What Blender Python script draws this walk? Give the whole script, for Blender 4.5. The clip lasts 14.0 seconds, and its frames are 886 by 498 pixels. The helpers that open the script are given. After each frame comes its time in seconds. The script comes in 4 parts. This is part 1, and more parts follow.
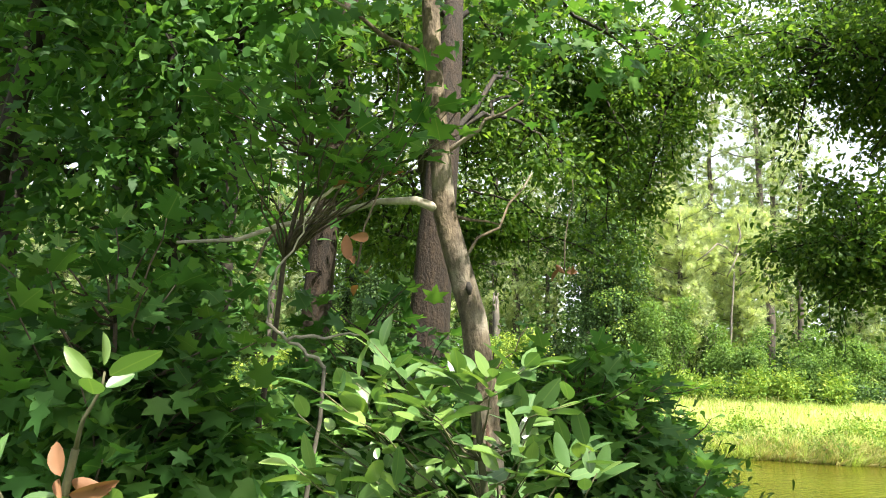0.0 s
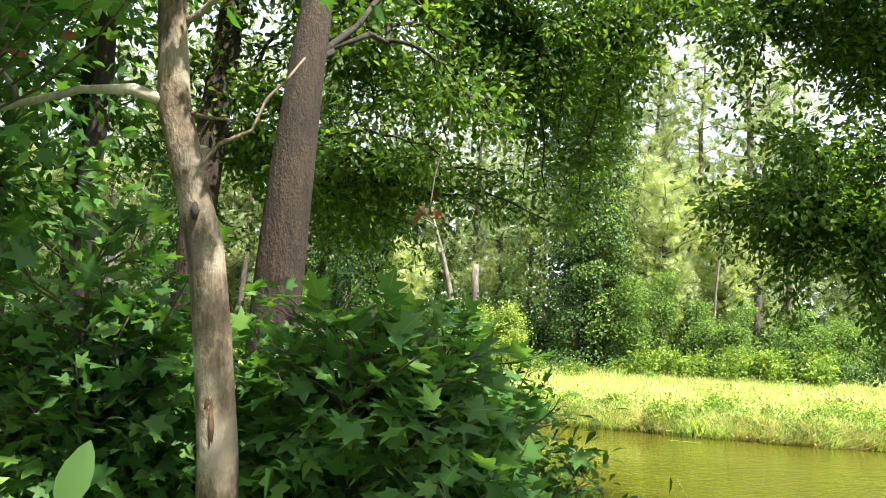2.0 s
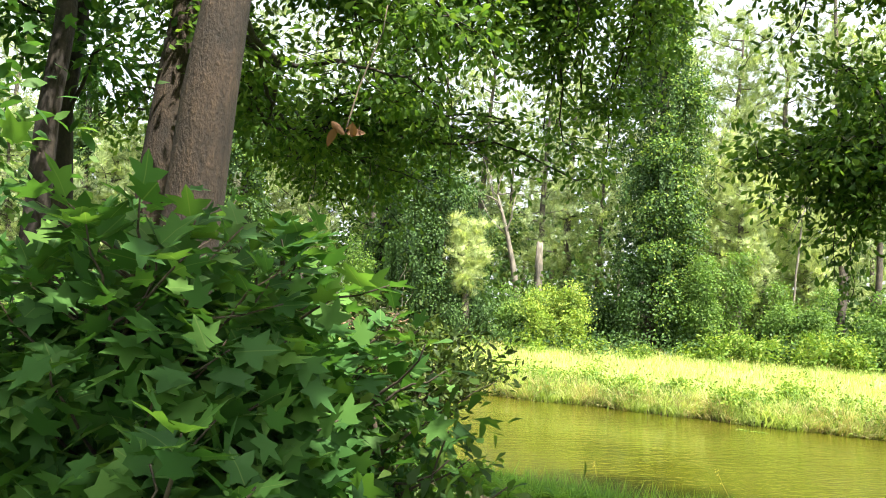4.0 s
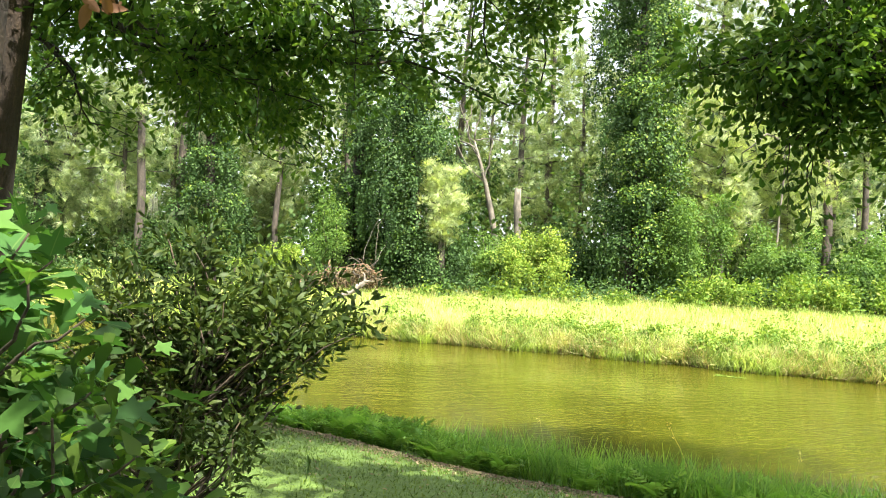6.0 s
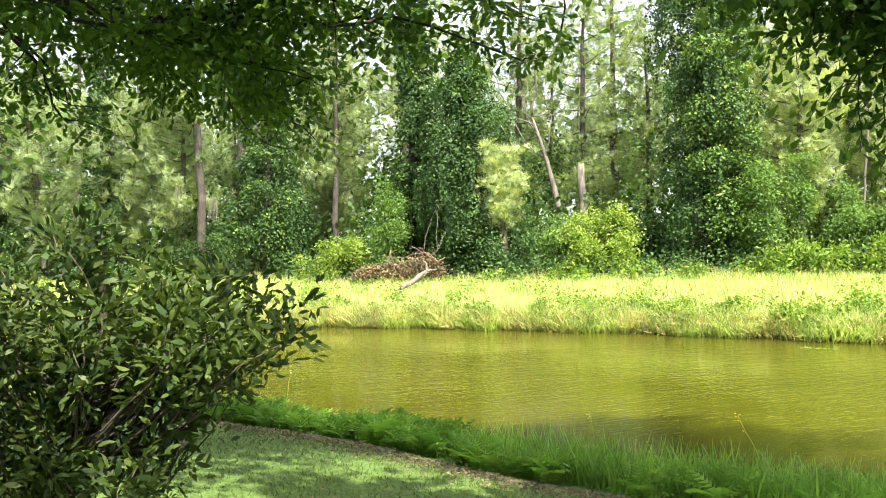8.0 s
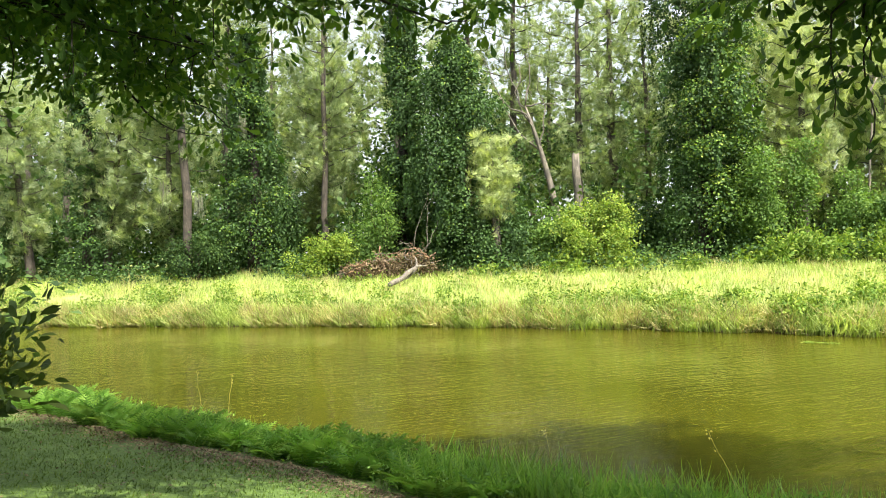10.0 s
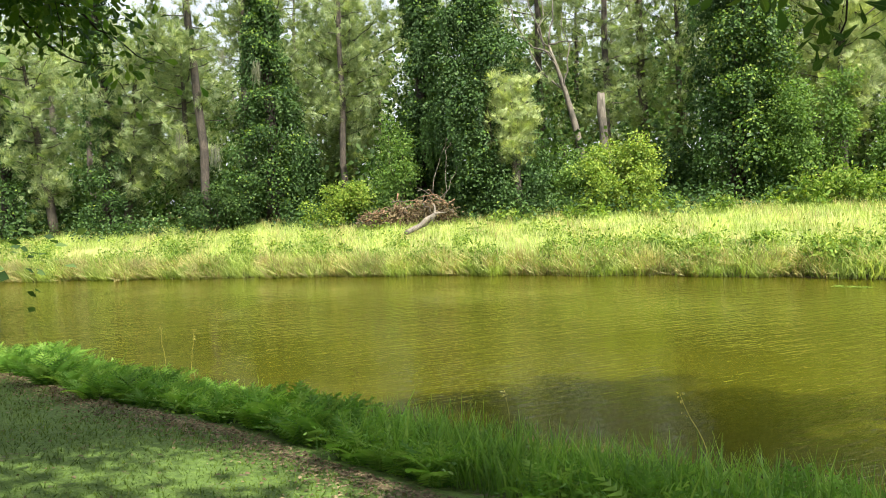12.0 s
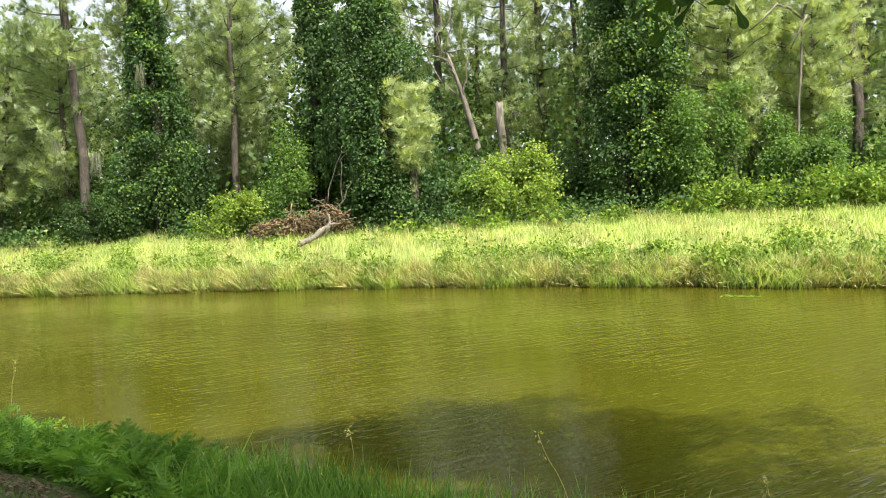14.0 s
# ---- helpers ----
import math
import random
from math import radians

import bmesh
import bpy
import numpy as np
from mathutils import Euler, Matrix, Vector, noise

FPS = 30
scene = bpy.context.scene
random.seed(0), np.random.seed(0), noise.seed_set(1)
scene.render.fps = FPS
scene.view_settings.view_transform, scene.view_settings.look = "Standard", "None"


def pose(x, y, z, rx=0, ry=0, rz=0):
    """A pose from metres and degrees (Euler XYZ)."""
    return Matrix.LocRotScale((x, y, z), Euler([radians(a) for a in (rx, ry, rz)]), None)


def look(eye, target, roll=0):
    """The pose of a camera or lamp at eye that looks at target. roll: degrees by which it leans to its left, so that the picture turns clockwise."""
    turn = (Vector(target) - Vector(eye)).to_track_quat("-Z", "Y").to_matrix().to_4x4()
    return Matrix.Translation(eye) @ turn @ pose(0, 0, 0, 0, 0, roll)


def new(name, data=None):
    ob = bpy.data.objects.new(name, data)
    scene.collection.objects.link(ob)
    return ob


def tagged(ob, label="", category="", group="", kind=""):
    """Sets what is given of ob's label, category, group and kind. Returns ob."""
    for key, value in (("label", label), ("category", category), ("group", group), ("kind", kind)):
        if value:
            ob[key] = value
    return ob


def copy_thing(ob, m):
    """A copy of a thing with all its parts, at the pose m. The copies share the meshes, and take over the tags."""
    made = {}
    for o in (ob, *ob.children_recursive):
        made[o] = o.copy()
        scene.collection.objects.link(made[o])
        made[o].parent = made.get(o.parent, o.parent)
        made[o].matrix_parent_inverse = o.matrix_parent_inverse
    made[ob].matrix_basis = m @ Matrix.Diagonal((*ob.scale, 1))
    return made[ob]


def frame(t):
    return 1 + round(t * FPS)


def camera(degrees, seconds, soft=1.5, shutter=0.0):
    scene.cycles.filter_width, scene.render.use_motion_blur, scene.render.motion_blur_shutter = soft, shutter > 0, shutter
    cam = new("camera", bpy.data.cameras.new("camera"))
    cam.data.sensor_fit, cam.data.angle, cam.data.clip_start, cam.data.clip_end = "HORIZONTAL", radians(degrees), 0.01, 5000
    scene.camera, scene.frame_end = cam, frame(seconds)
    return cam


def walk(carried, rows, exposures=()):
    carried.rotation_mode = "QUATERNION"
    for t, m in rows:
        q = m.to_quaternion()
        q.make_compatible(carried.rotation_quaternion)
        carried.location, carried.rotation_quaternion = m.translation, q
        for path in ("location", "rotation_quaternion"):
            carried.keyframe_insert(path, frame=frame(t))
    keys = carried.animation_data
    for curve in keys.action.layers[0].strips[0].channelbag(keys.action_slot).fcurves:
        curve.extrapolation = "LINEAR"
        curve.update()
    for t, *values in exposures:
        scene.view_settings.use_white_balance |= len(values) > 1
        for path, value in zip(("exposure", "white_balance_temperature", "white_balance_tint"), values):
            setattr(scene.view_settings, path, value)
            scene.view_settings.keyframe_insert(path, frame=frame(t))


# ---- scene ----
cam = camera(56.7, 14.0, soft=1.0)
METRES, EYE, TILT, LEAN, TURN = 8.5, 2.55, 8.2, -2.0, 0.0
ROWS = [
    (0.0, 0.0, 0.0, 0.0, 0.0, 0.0, -0.0),
    (0.5, 0.0258, 0.0327, -0.0071, -2.93, -2.82, -0.38),
    (1.0, 0.0539, 0.0531, -0.013, -2.31, -3.98, 0.17),
    (1.5, 0.0806, 0.092, -0.0204, -0.48, -1.52, -0.37),
    (2.0, 0.1153, 0.1315, -0.0253, -0.01, -1.82, -1.11),
    (4.5, 0.2271, 0.278, -0.0675, 6.21, -3.2, -1.56),
    (5.0, 0.2438, 0.3159, -0.074, 1.62, -2.93, -0.52),
    (5.5, 0.2591, 0.3371, -0.079, 3.52, -4.01, -0.13),
    (6.0, 0.2853, 0.3617, -0.0818, 5.02, -6.48, -0.37),
    (6.5, 0.2953, 0.389, -0.0891, 5.49, -6.99, 0.41),
    (7.0, 0.2993, 0.4188, -0.0928, 8.69, -6.12, 2.98),
    (7.5, 0.3143, 0.4521, -0.0991, 12.53, -6.07, 3.71),
    (8.0, 0.3338, 0.4806, -0.0998, 9.8, -7.33, 4.1),
    (10.5, 0.4017, 0.6404, -0.1249, 10.21, -7.94, 5.31),
    (11.0, 0.4176, 0.6706, -0.1325, 7.05, -9.52, 4.26),
    (11.5, 0.4454, 0.6904, -0.1369, 11.72, -8.66, 5.42),
    (12.0, 0.4572, 0.7169, -0.1478, 12.87, -11.04, 6.5),
    (12.5, 0.4751, 0.752, -0.1567, 9.08, -11.25, 5.26),
    (13.0, 0.4968, 0.7776, -0.1615, 3.14, -11.09, 1.98),
    (13.5, 0.4972, 0.8012, -0.1672, 3.86, -11.14, 2.86),
    (14.0, 0.4954, 0.8179, -0.1661, 6.65, -11.0, 5.77),
]
walk(cam, [(t, pose(0, 0, EYE, TILT, LEAN, TURN) @ pose(METRES * x, METRES * y, METRES * z, 90 + pitch, roll, yaw)) for t, x, y, z, yaw, pitch, roll in ROWS],
     exposures=[(0.0, 1.72), (2.0, 1.74), (4.5, 1.85), (6.5, 1.82), (8.0, 1.74), (10.5, 1.21), (14.0, 1.06)])

# ---- light ----
SUN_AZIMUTH, SUN_HEIGHT = 140.0, 60.0          # degrees clockwise from +y, and above the horizon
sun_way = Vector((math.sin(radians(SUN_AZIMUTH)) * math.cos(radians(SUN_HEIGHT)),
                  math.cos(radians(SUN_AZIMUTH)) * math.cos(radians(SUN_HEIGHT)), math.sin(radians(SUN_HEIGHT))))
sun = new("sun", bpy.data.lights.new("sun", "SUN"))
sun.data.energy, sun.data.angle, sun.data.color = 5.0, radians(0.6), (1.0, 0.95, 0.84)
sun.matrix_world = look(sun_way * 60, (0, 0, 0))
world = bpy.data.worlds.new("sky")
scene.world = world
world.use_nodes = True
wn = world.node_tree
sky = wn.nodes.new("ShaderNodeTexSky")
sky.sky_type, sky.sun_disc = "NISHITA", False
sky.sun_elevation, sky.sun_rotation = radians(SUN_HEIGHT), radians(SUN_AZIMUTH)
sky.dust_density, sky.air_density, sky.ozone_density = 8.0, 1.0, 1.0
haze = wn.nodes.new("ShaderNodeMix")
haze.data_type = "RGBA"
haze.inputs[0].default_value, haze.inputs[7].default_value = 0.55, (5.2, 5.4, 5.8, 1)     # thin summer haze
wn.links.new(sky.outputs[0], haze.inputs[6])
wn.links.new(haze.outputs[2], wn.nodes["Background"].inputs[0])
wn.nodes["Background"].inputs[1].default_value = 0.15


# ---- materials ----
def nodes_of(name):
    m = bpy.data.materials.new(name)
    m.use_nodes = True
    return m, m.node_tree, m.node_tree.nodes["Principled BSDF"]


def ramp(nt, fac, stops):
    n = nt.nodes.new("ShaderNodeValToRGB")
    while len(n.color_ramp.elements) < len(stops):
        n.color_ramp.elements.new(0.5)
    for e, (p, c) in zip(n.color_ramp.elements, stops):
        e.position, e.color = p, (*c, 1)
    nt.links.new(fac, n.inputs[0])
    return n.outputs[0]


def noise_of(nt, scale, detail=4.0, stretch=(1, 1, 1), turn=0.0, rough=0.55):
    co = nt.nodes.new("ShaderNodeNewGeometry")
    mp = nt.nodes.new("ShaderNodeMapping")
    mp.vector_type = "TEXTURE"
    mp.inputs["Scale"].default_value = [1 / s for s in stretch]
    mp.inputs["Rotation"].default_value = (0, 0, radians(turn))
    nt.links.new(co.outputs["Position"], mp.inputs[0])
    n = nt.nodes.new("ShaderNodeTexNoise")
    n.inputs["Scale"].default_value, n.inputs["Detail"].default_value, n.inputs["Roughness"].default_value = scale, detail, rough
    nt.links.new(mp.outputs[0], n.inputs["Vector"])
    return n.outputs[0]


def mix(nt, fac, a, b, kind="MIX"):
    n = nt.nodes.new("ShaderNodeMix")
    n.data_type, n.blend_type = "RGBA", kind
    for socket, v in ((n.inputs[0], fac), (n.inputs[6], a), (n.inputs[7], b)):
        if isinstance(v, bpy.types.NodeSocket):
            nt.links.new(v, socket)
        else:
            socket.default_value = v if isinstance(v, float) else (*v, 1)
    return n.outputs[2]


def bump(nt, bsdf, height, strength, distance):
    b = nt.nodes.new("ShaderNodeBump")
    b.inputs["Strength"].default_value, b.inputs["Distance"].default_value = strength, distance
    nt.links.new(height, b.inputs["Height"])
    nt.links.new(b.outputs[0], bsdf.inputs["Normal"])


def leaf_material(name, dark, mid, light, rough=0.45, through_light=0.35, single=False, gloss=0.4, patch=1.3):
    """Foliage: each leaf has its own tint, whole sprays drift in tone, and light comes through the blades."""
    m, nt, p = nodes_of(name)
    if single:
        r = nt.nodes.new("ShaderNodeObjectInfo").outputs["Random"]
    else:
        r = nt.nodes.new("ShaderNodeNewGeometry").outputs["Random Per Island"]
    c = ramp(nt, r, [(0.0, dark), (0.55, mid), (1.0, light)])
    if single:
        # a paler midrib down each blade
        own = nt.nodes.new("ShaderNodeTexCoord")
        axes = nt.nodes.new("ShaderNodeSeparateXYZ")
        nt.links.new(own.outputs["Object"], axes.inputs[0])
        size_x = nt.nodes.new("ShaderNodeMath")
        size_x.operation = "ABSOLUTE"
        nt.links.new(axes.outputs[0], size_x.inputs[0])
        rib = ramp(nt, size_x.outputs[0], [(0.008, (1, 1, 1)), (0.022, (0, 0, 0))])
        c = mix(nt, rib, c, mix(nt, 0.22, c, (0.32, 0.4, 0.16)))
    tone = ramp(nt, noise_of(nt, patch, 3.0), [(0.3, (0.62, 0.66, 0.62)), (0.7, (1.3, 1.25, 1.1))])
    c = mix(nt, 1.0, c, tone, "MULTIPLY")
    nt.links.new(c, p.inputs["Base Color"])
    p.inputs["Roughness"].default_value, p.inputs["Specular IOR Level"].default_value = rough, gloss
    tr = nt.nodes.new("ShaderNodeBsdfTranslucent")
    nt.links.new(mix(nt, 1.0, c, (1.25, 1.25, 0.55), "MULTIPLY"), tr.inputs[0])
    mx = nt.nodes.new("ShaderNodeMixShader")
    mx.inputs[0].default_value = through_light
    nt.links.new(p.outputs[0], mx.inputs[1])
    nt.links.new(tr.outputs[0], mx.inputs[2])
    nt.links.new(mx.outputs[0], nt.nodes["Material Output"].inputs[0])
    return m


def bark_material(name, a, b, scale=14.0, depth=0.02, spots=None):
    m, nt, p = nodes_of(name)
    ridge, plate = noise_of(nt, scale, 6.0, (1, 1, 0.25)), noise_of(nt, scale * 2.6, 4.0, (1, 1, 0.55))
    n = mix(nt, 0.45, ridge, plate)
    c = ramp(nt, n, [(0.36, a), (0.52, tuple(0.55 * q + 0.45 * r for q, r in zip(a, b))), (0.64, b)])
    c = mix(nt, 1.0, c, ramp(nt, noise_of(nt, 2.4, 3.0), [(0.35, (0.62, 0.64, 0.62)), (0.65, (1.2, 1.17, 1.1))]), "MULTIPLY")
    if spots:
        c = mix(nt, ramp(nt, noise_of(nt, 3.0, 3.0), [(0.5, (0, 0, 0)), (0.66, (1, 1, 1))]), c, spots)
    nt.links.new(c, p.inputs["Base Color"])
    p.inputs["Roughness"].default_value = 0.9
    bump(nt, p, n, 0.8, depth)
    return m


SWEETGUM = leaf_material("sweetgum_leaf", (0.04, 0.112, 0.032), (0.066, 0.168, 0.044), (0.12, 0.24, 0.055), 0.55, 0.46, gloss=0.2)
SWEETGUM_ONE = leaf_material("sweetgum_leaf_single", (0.04, 0.112, 0.032), (0.066, 0.168, 0.044), (0.12, 0.24, 0.055), 0.55, 0.46, True, 0.2)
BAY_ONE = leaf_material("bay_leaf_single", (0.075, 0.16, 0.052), (0.12, 0.225, 0.072), (0.2, 0.31, 0.08), 0.32, 0.3, True, 0.75)
BAY_MANY = leaf_material("bay_leaf", (0.075, 0.16, 0.052), (0.12, 0.225, 0.072), (0.2, 0.31, 0.08), 0.32, 0.3, False, 0.75)
OAK = leaf_material("oak_leaf", (0.042, 0.1, 0.026), (0.085, 0.17, 0.036), (0.15, 0.24, 0.05), 0.45, 0.62, gloss=0.3)
MYRTLE = leaf_material("myrtle_leaf", (0.03, 0.056, 0.017), (0.053, 0.088, 0.023), (0.095, 0.13, 0.033), 0.5, 0.34, gloss=0.2)
IVY = leaf_material("ivy_leaf", (0.031, 0.068, 0.025), (0.051, 0.106, 0.033), (0.086, 0.158, 0.046), 0.55, 0.27, gloss=0.2, patch=0.8)
# brighter, yellower vine leaf, with sunlight put into its colour
VINE_SUNLIT = leaf_material("sunlit_vine_leaf", (0.06, 0.14, 0.03), (0.12, 0.22, 0.04), (0.26, 0.34, 0.07), 0.55, 0.35, gloss=0.2, patch=0.8)
LIME = leaf_material("lime_leaf", (0.09, 0.18, 0.03), (0.16, 0.26, 0.045), (0.29, 0.37, 0.08), 0.6, 0.4, gloss=0.2)
YELLOW = leaf_material("yellow_green_leaf", (0.12, 0.21, 0.035), (0.2, 0.3, 0.05), (0.34, 0.41, 0.09), 0.6, 0.4, gloss=0.2)
BUSH = leaf_material("bush_leaf", (0.075, 0.15, 0.04), (0.12, 0.22, 0.055), (0.2, 0.31, 0.08), 0.6, 0.48, gloss=0.2)
WOODS = leaf_material("woods_leaf", (0.026, 0.058, 0.02), (0.05, 0.1, 0.033), (0.11, 0.18, 0.06), 0.65, 0.42, gloss=0.15, patch=0.35)
NEEDLE = leaf_material("pine_needle", (0.15, 0.23, 0.11), (0.29, 0.37, 0.2), (0.46, 0.52, 0.34), 0.6, 0.45, gloss=0.25, patch=0.5)
PALE_NEEDLE = leaf_material("pale_pine_needle", (0.26, 0.35, 0.17), (0.4, 0.48, 0.25), (0.55, 0.6, 0.36), 0.6, 0.45, gloss=0.25)
FERN = leaf_material("fern_frond", (0.1, 0.23, 0.045), (0.18, 0.36, 0.065), (0.29, 0.46, 0.11), 0.5, 0.46, True)
REED = leaf_material("bank_grass", (0.1, 0.22, 0.045), (0.18, 0.35, 0.065), (0.28, 0.43, 0.11), 0.45, 0.45)
MEADOW = leaf_material("meadow_grass", (0.22, 0.32, 0.08), (0.39, 0.5, 0.16), (0.57, 0.63, 0.3), 0.6, 0.4, gloss=0.22, patch=0.9)
STRAW = leaf_material("straw_grass", (0.28, 0.25, 0.12), (0.44, 0.4, 0.19), (0.6, 0.55, 0.3), 0.7, 0.3)
TURF = leaf_material("turf", (0.06, 0.112, 0.017), (0.1, 0.165, 0.024), (0.155, 0.22, 0.04), 0.55, 0.3)
DEAD_LEAF = leaf_material("dead_leaf", (0.1, 0.045, 0.024), (0.2, 0.095, 0.05), (0.33, 0.19, 0.11), 0.7, 0.25)
LITTER = leaf_material("leaf_litter", (0.085, 0.062, 0.04), (0.15, 0.115, 0.074), (0.26, 0.21, 0.14), 0.8, 0.15, gloss=0.2)
MOSS = leaf_material("hanging_moss", (0.12, 0.13, 0.1), (0.18, 0.19, 0.14), (0.25, 0.26, 0.2), 0.8, 0.3)
BARK_GUM = bark_material("sweetgum_bark", (0.05, 0.036, 0.024), (0.23, 0.18, 0.125), 24, 0.03, (0.27, 0.235, 0.18))
BARK_OAK = bark_material("oak_bark", (0.011, 0.007, 0.004), (0.048, 0.03, 0.017), 26, 0.04)
PALE_WOOD = bark_material("pale_dead_wood", (0.26, 0.23, 0.185), (0.5, 0.46, 0.39), 20, 0.006)
GREEN_TWIG = bark_material("green_twig", (0.06, 0.065, 0.03), (0.15, 0.14, 0.07), 30, 0.003)
SCAR = bark_material("torn_bark", (0.03, 0.016, 0.01), (0.13, 0.07, 0.045), 30, 0.01)
BARK_DARK = bark_material("dark_bark", (0.012, 0.01, 0.008), (0.05, 0.038, 0.028), 14, 0.03)
BARK_PINE = bark_material("pine_bark", (0.034, 0.029, 0.024), (0.12, 0.1, 0.082), 9, 0.03)
DEADWOOD = bark_material("deadwood", (0.085, 0.074, 0.06), (0.25, 0.225, 0.19), 12, 0.015)
TWIG = bark_material("twig", (0.03, 0.023, 0.016), (0.11, 0.083, 0.055), 30, 0.003)
BRUSH = bark_material("brush", (0.13, 0.075, 0.045), (0.34, 0.22, 0.13), 10, 0.02)
MUD = bark_material("wet_stake", (0.03, 0.025, 0.015), (0.07, 0.055, 0.03), 20, 0.005)


def ground_material():
    m, nt, p = nodes_of("earth_and_turf")
    geo = nt.nodes.new("ShaderNodeNewGeometry")
    sep = nt.nodes.new("ShaderNodeSeparateXYZ")
    nt.links.new(geo.outputs["Position"], sep.inputs[0])
    fine, broad, spots = noise_of(nt, 22, 6), noise_of(nt, 0.7, 4), noise_of(nt, 4.5, 5, rough=0.7)
    lawn = ramp(nt, fine, [(0.3, (0.045, 0.085, 0.012)), (0.6, (0.088, 0.15, 0.02)), (0.8, (0.14, 0.2, 0.04))])
    litter = ramp(nt, fine, [(0.3, (0.055, 0.04, 0.026)), (0.55, (0.15, 0.11, 0.075)), (0.75, (0.26, 0.21, 0.15))])
    lawn = mix(nt, ramp(nt, spots, [(0.62, (0, 0, 0)), (0.7, (1, 1, 1))]), lawn, litter)
    far = ramp(nt, broad, [(0.3, (0.17, 0.21, 0.05)), (0.6, (0.27, 0.3, 0.08)), (0.75, (0.36, 0.32, 0.18))])
    far = mix(nt, 0.35, far, ramp(nt, fine, [(0.3, (0.1, 0.12, 0.03)), (0.7, (0.4, 0.4, 0.16))]))
    side = nt.nodes.new("ShaderNodeMath")
    side.operation = "GREATER_THAN"
    side.inputs[1].default_value = 20.0
    nt.links.new(sep.outputs[1], side.inputs[0])
    c = mix(nt, side.outputs[0], lawn, far)
    # bare earth low down on the bank
    low = nt.nodes.new("ShaderNodeMapRange")
    low.inputs[1].default_value, low.inputs[2].default_value, low.inputs[3].default_value, low.inputs[4].default_value = 0.02, 0.3, 1.0, 0.0
    nt.links.new(sep.outputs[2], low.inputs[0])
    c = mix(nt, low.outputs[0], c, (0.07, 0.055, 0.03))
    nt.links.new(c, p.inputs["Base Color"])
    p.inputs["Roughness"].default_value = 0.95
    bump(nt, p, fine, 0.9, 0.03)
    return m


def water_material():
    m, nt, p = nodes_of("murky_water")
    c = ramp(nt, noise_of(nt, 0.25, 3), [(0.3, (0.046, 0.0465, 0.003)), (0.7, (0.063, 0.063, 0.005))])
    nt.links.new(c, p.inputs["Base Color"])
    p.inputs["Roughness"].default_value, p.inputs["IOR"].default_value = 0.06, 1.33
    a = noise_of(nt, 2.6, 3.0, (0.5, 1.6, 1), 32)
    b = noise_of(nt, 7.0, 2.0, (0.4, 1.8, 1), 40)
    gust = ramp(nt, noise_of(nt, 0.17, 2.0), [(0.4, (0.25, 0.25, 0.25)), (0.64, (1, 1, 1))])
    h = mix(nt, 0.45, a, b)
    h = mix(nt, 1.0, h, gust, "MULTIPLY")
    bump(nt, p, h, 1.0, 0.042)
    return m


GROUND, WATER = ground_material(), water_material()


# ---- building helpers ----
rng = np.random.default_rng(7)


def mesh_data(name, V, F, material):
    """A mesh from arrays; every face of F has as many corners."""
    V, F = np.asarray(V, np.float32), np.asarray(F, np.int32)
    me = bpy.data.meshes.new(name)
    k = F.shape[1]
    me.vertices.add(len(V))
    me.vertices.foreach_set("co", V.ravel())
    me.loops.add(F.size)
    me.loops.foreach_set("vertex_index", F.ravel())
    me.polygons.add(len(F))
    me.polygons.foreach_set("loop_start", np.arange(0, F.size, k, dtype=np.int32))
    me.polygons.foreach_set("use_smooth", np.ones(len(F), bool))
    me.update(calc_edges=True)
    me.materials.append(material)
    return me


def part(name, data, parent=None, label="", kind=""):
    ob = new(name, data)
    ob.parent = parent
    return tagged(ob, label, kind=kind)


def thing(name, x, y, z, label, category, group="", kind=""):
    ob = new(name)
    ob.empty_display_size = 0.1
    ob.location = (x, y, z)
    return tagged(ob, label, category, group, kind)


def joined(pieces):
    Vs, Fs, n = [], [], 0
    for V, F in pieces:
        Vs.append(V)
        Fs.append(np.asarray(F) + n)
        n += len(V)
    return np.concatenate(Vs), np.concatenate(Fs)


def tube(points, radii, sides=8, rough=0.0):
    """A tapered limb along points, closed at its ends, of triangles."""
    P = np.asarray(points, float)
    rad = np.interp(np.linspace(0, 1, len(P)), np.linspace(0, 1, len(radii)), radii)
    T = np.gradient(P, axis=0)
    T /= np.linalg.norm(T, axis=1)[:, None] + 1e-9
    ref = np.array([1.0, 0, 0]) if abs(T[0][2]) > 0.7 else np.array([0, 0, 1.0])
    A = np.cross(T, ref)
    A /= np.linalg.norm(A, axis=1)[:, None] + 1e-9
    B = np.cross(T, A)
    ang = np.linspace(0, 2 * np.pi, sides, endpoint=False)
    r = rad[:, None] * (1 + rough * rng.normal(size=(len(P), sides)))
    V = P[:, None] + r[..., None] * (np.cos(ang)[None, :, None] * A[:, None] + np.sin(ang)[None, :, None] * B[:, None])
    n = len(P)
    i, j = np.meshgrid(np.arange(n - 1), np.arange(sides), indexing="ij")
    a, b = i * sides + j, i * sides + (j + 1) % sides
    F = np.concatenate([np.stack([a, b, b + sides], -1).reshape(-1, 3), np.stack([a, b + sides, a + sides], -1).reshape(-1, 3)])
    V = np.concatenate([V.reshape(-1, 3), P[:1], P[-1:]])
    k = np.arange(sides)
    F = np.concatenate([F, np.stack([(k + 1) % sides, k, np.full(sides, n * sides)], -1),
                        np.stack([(n - 1) * sides + k, (n - 1) * sides + (k + 1) % sides, np.full(sides, n * sides + 1)], -1)])
    return V, F


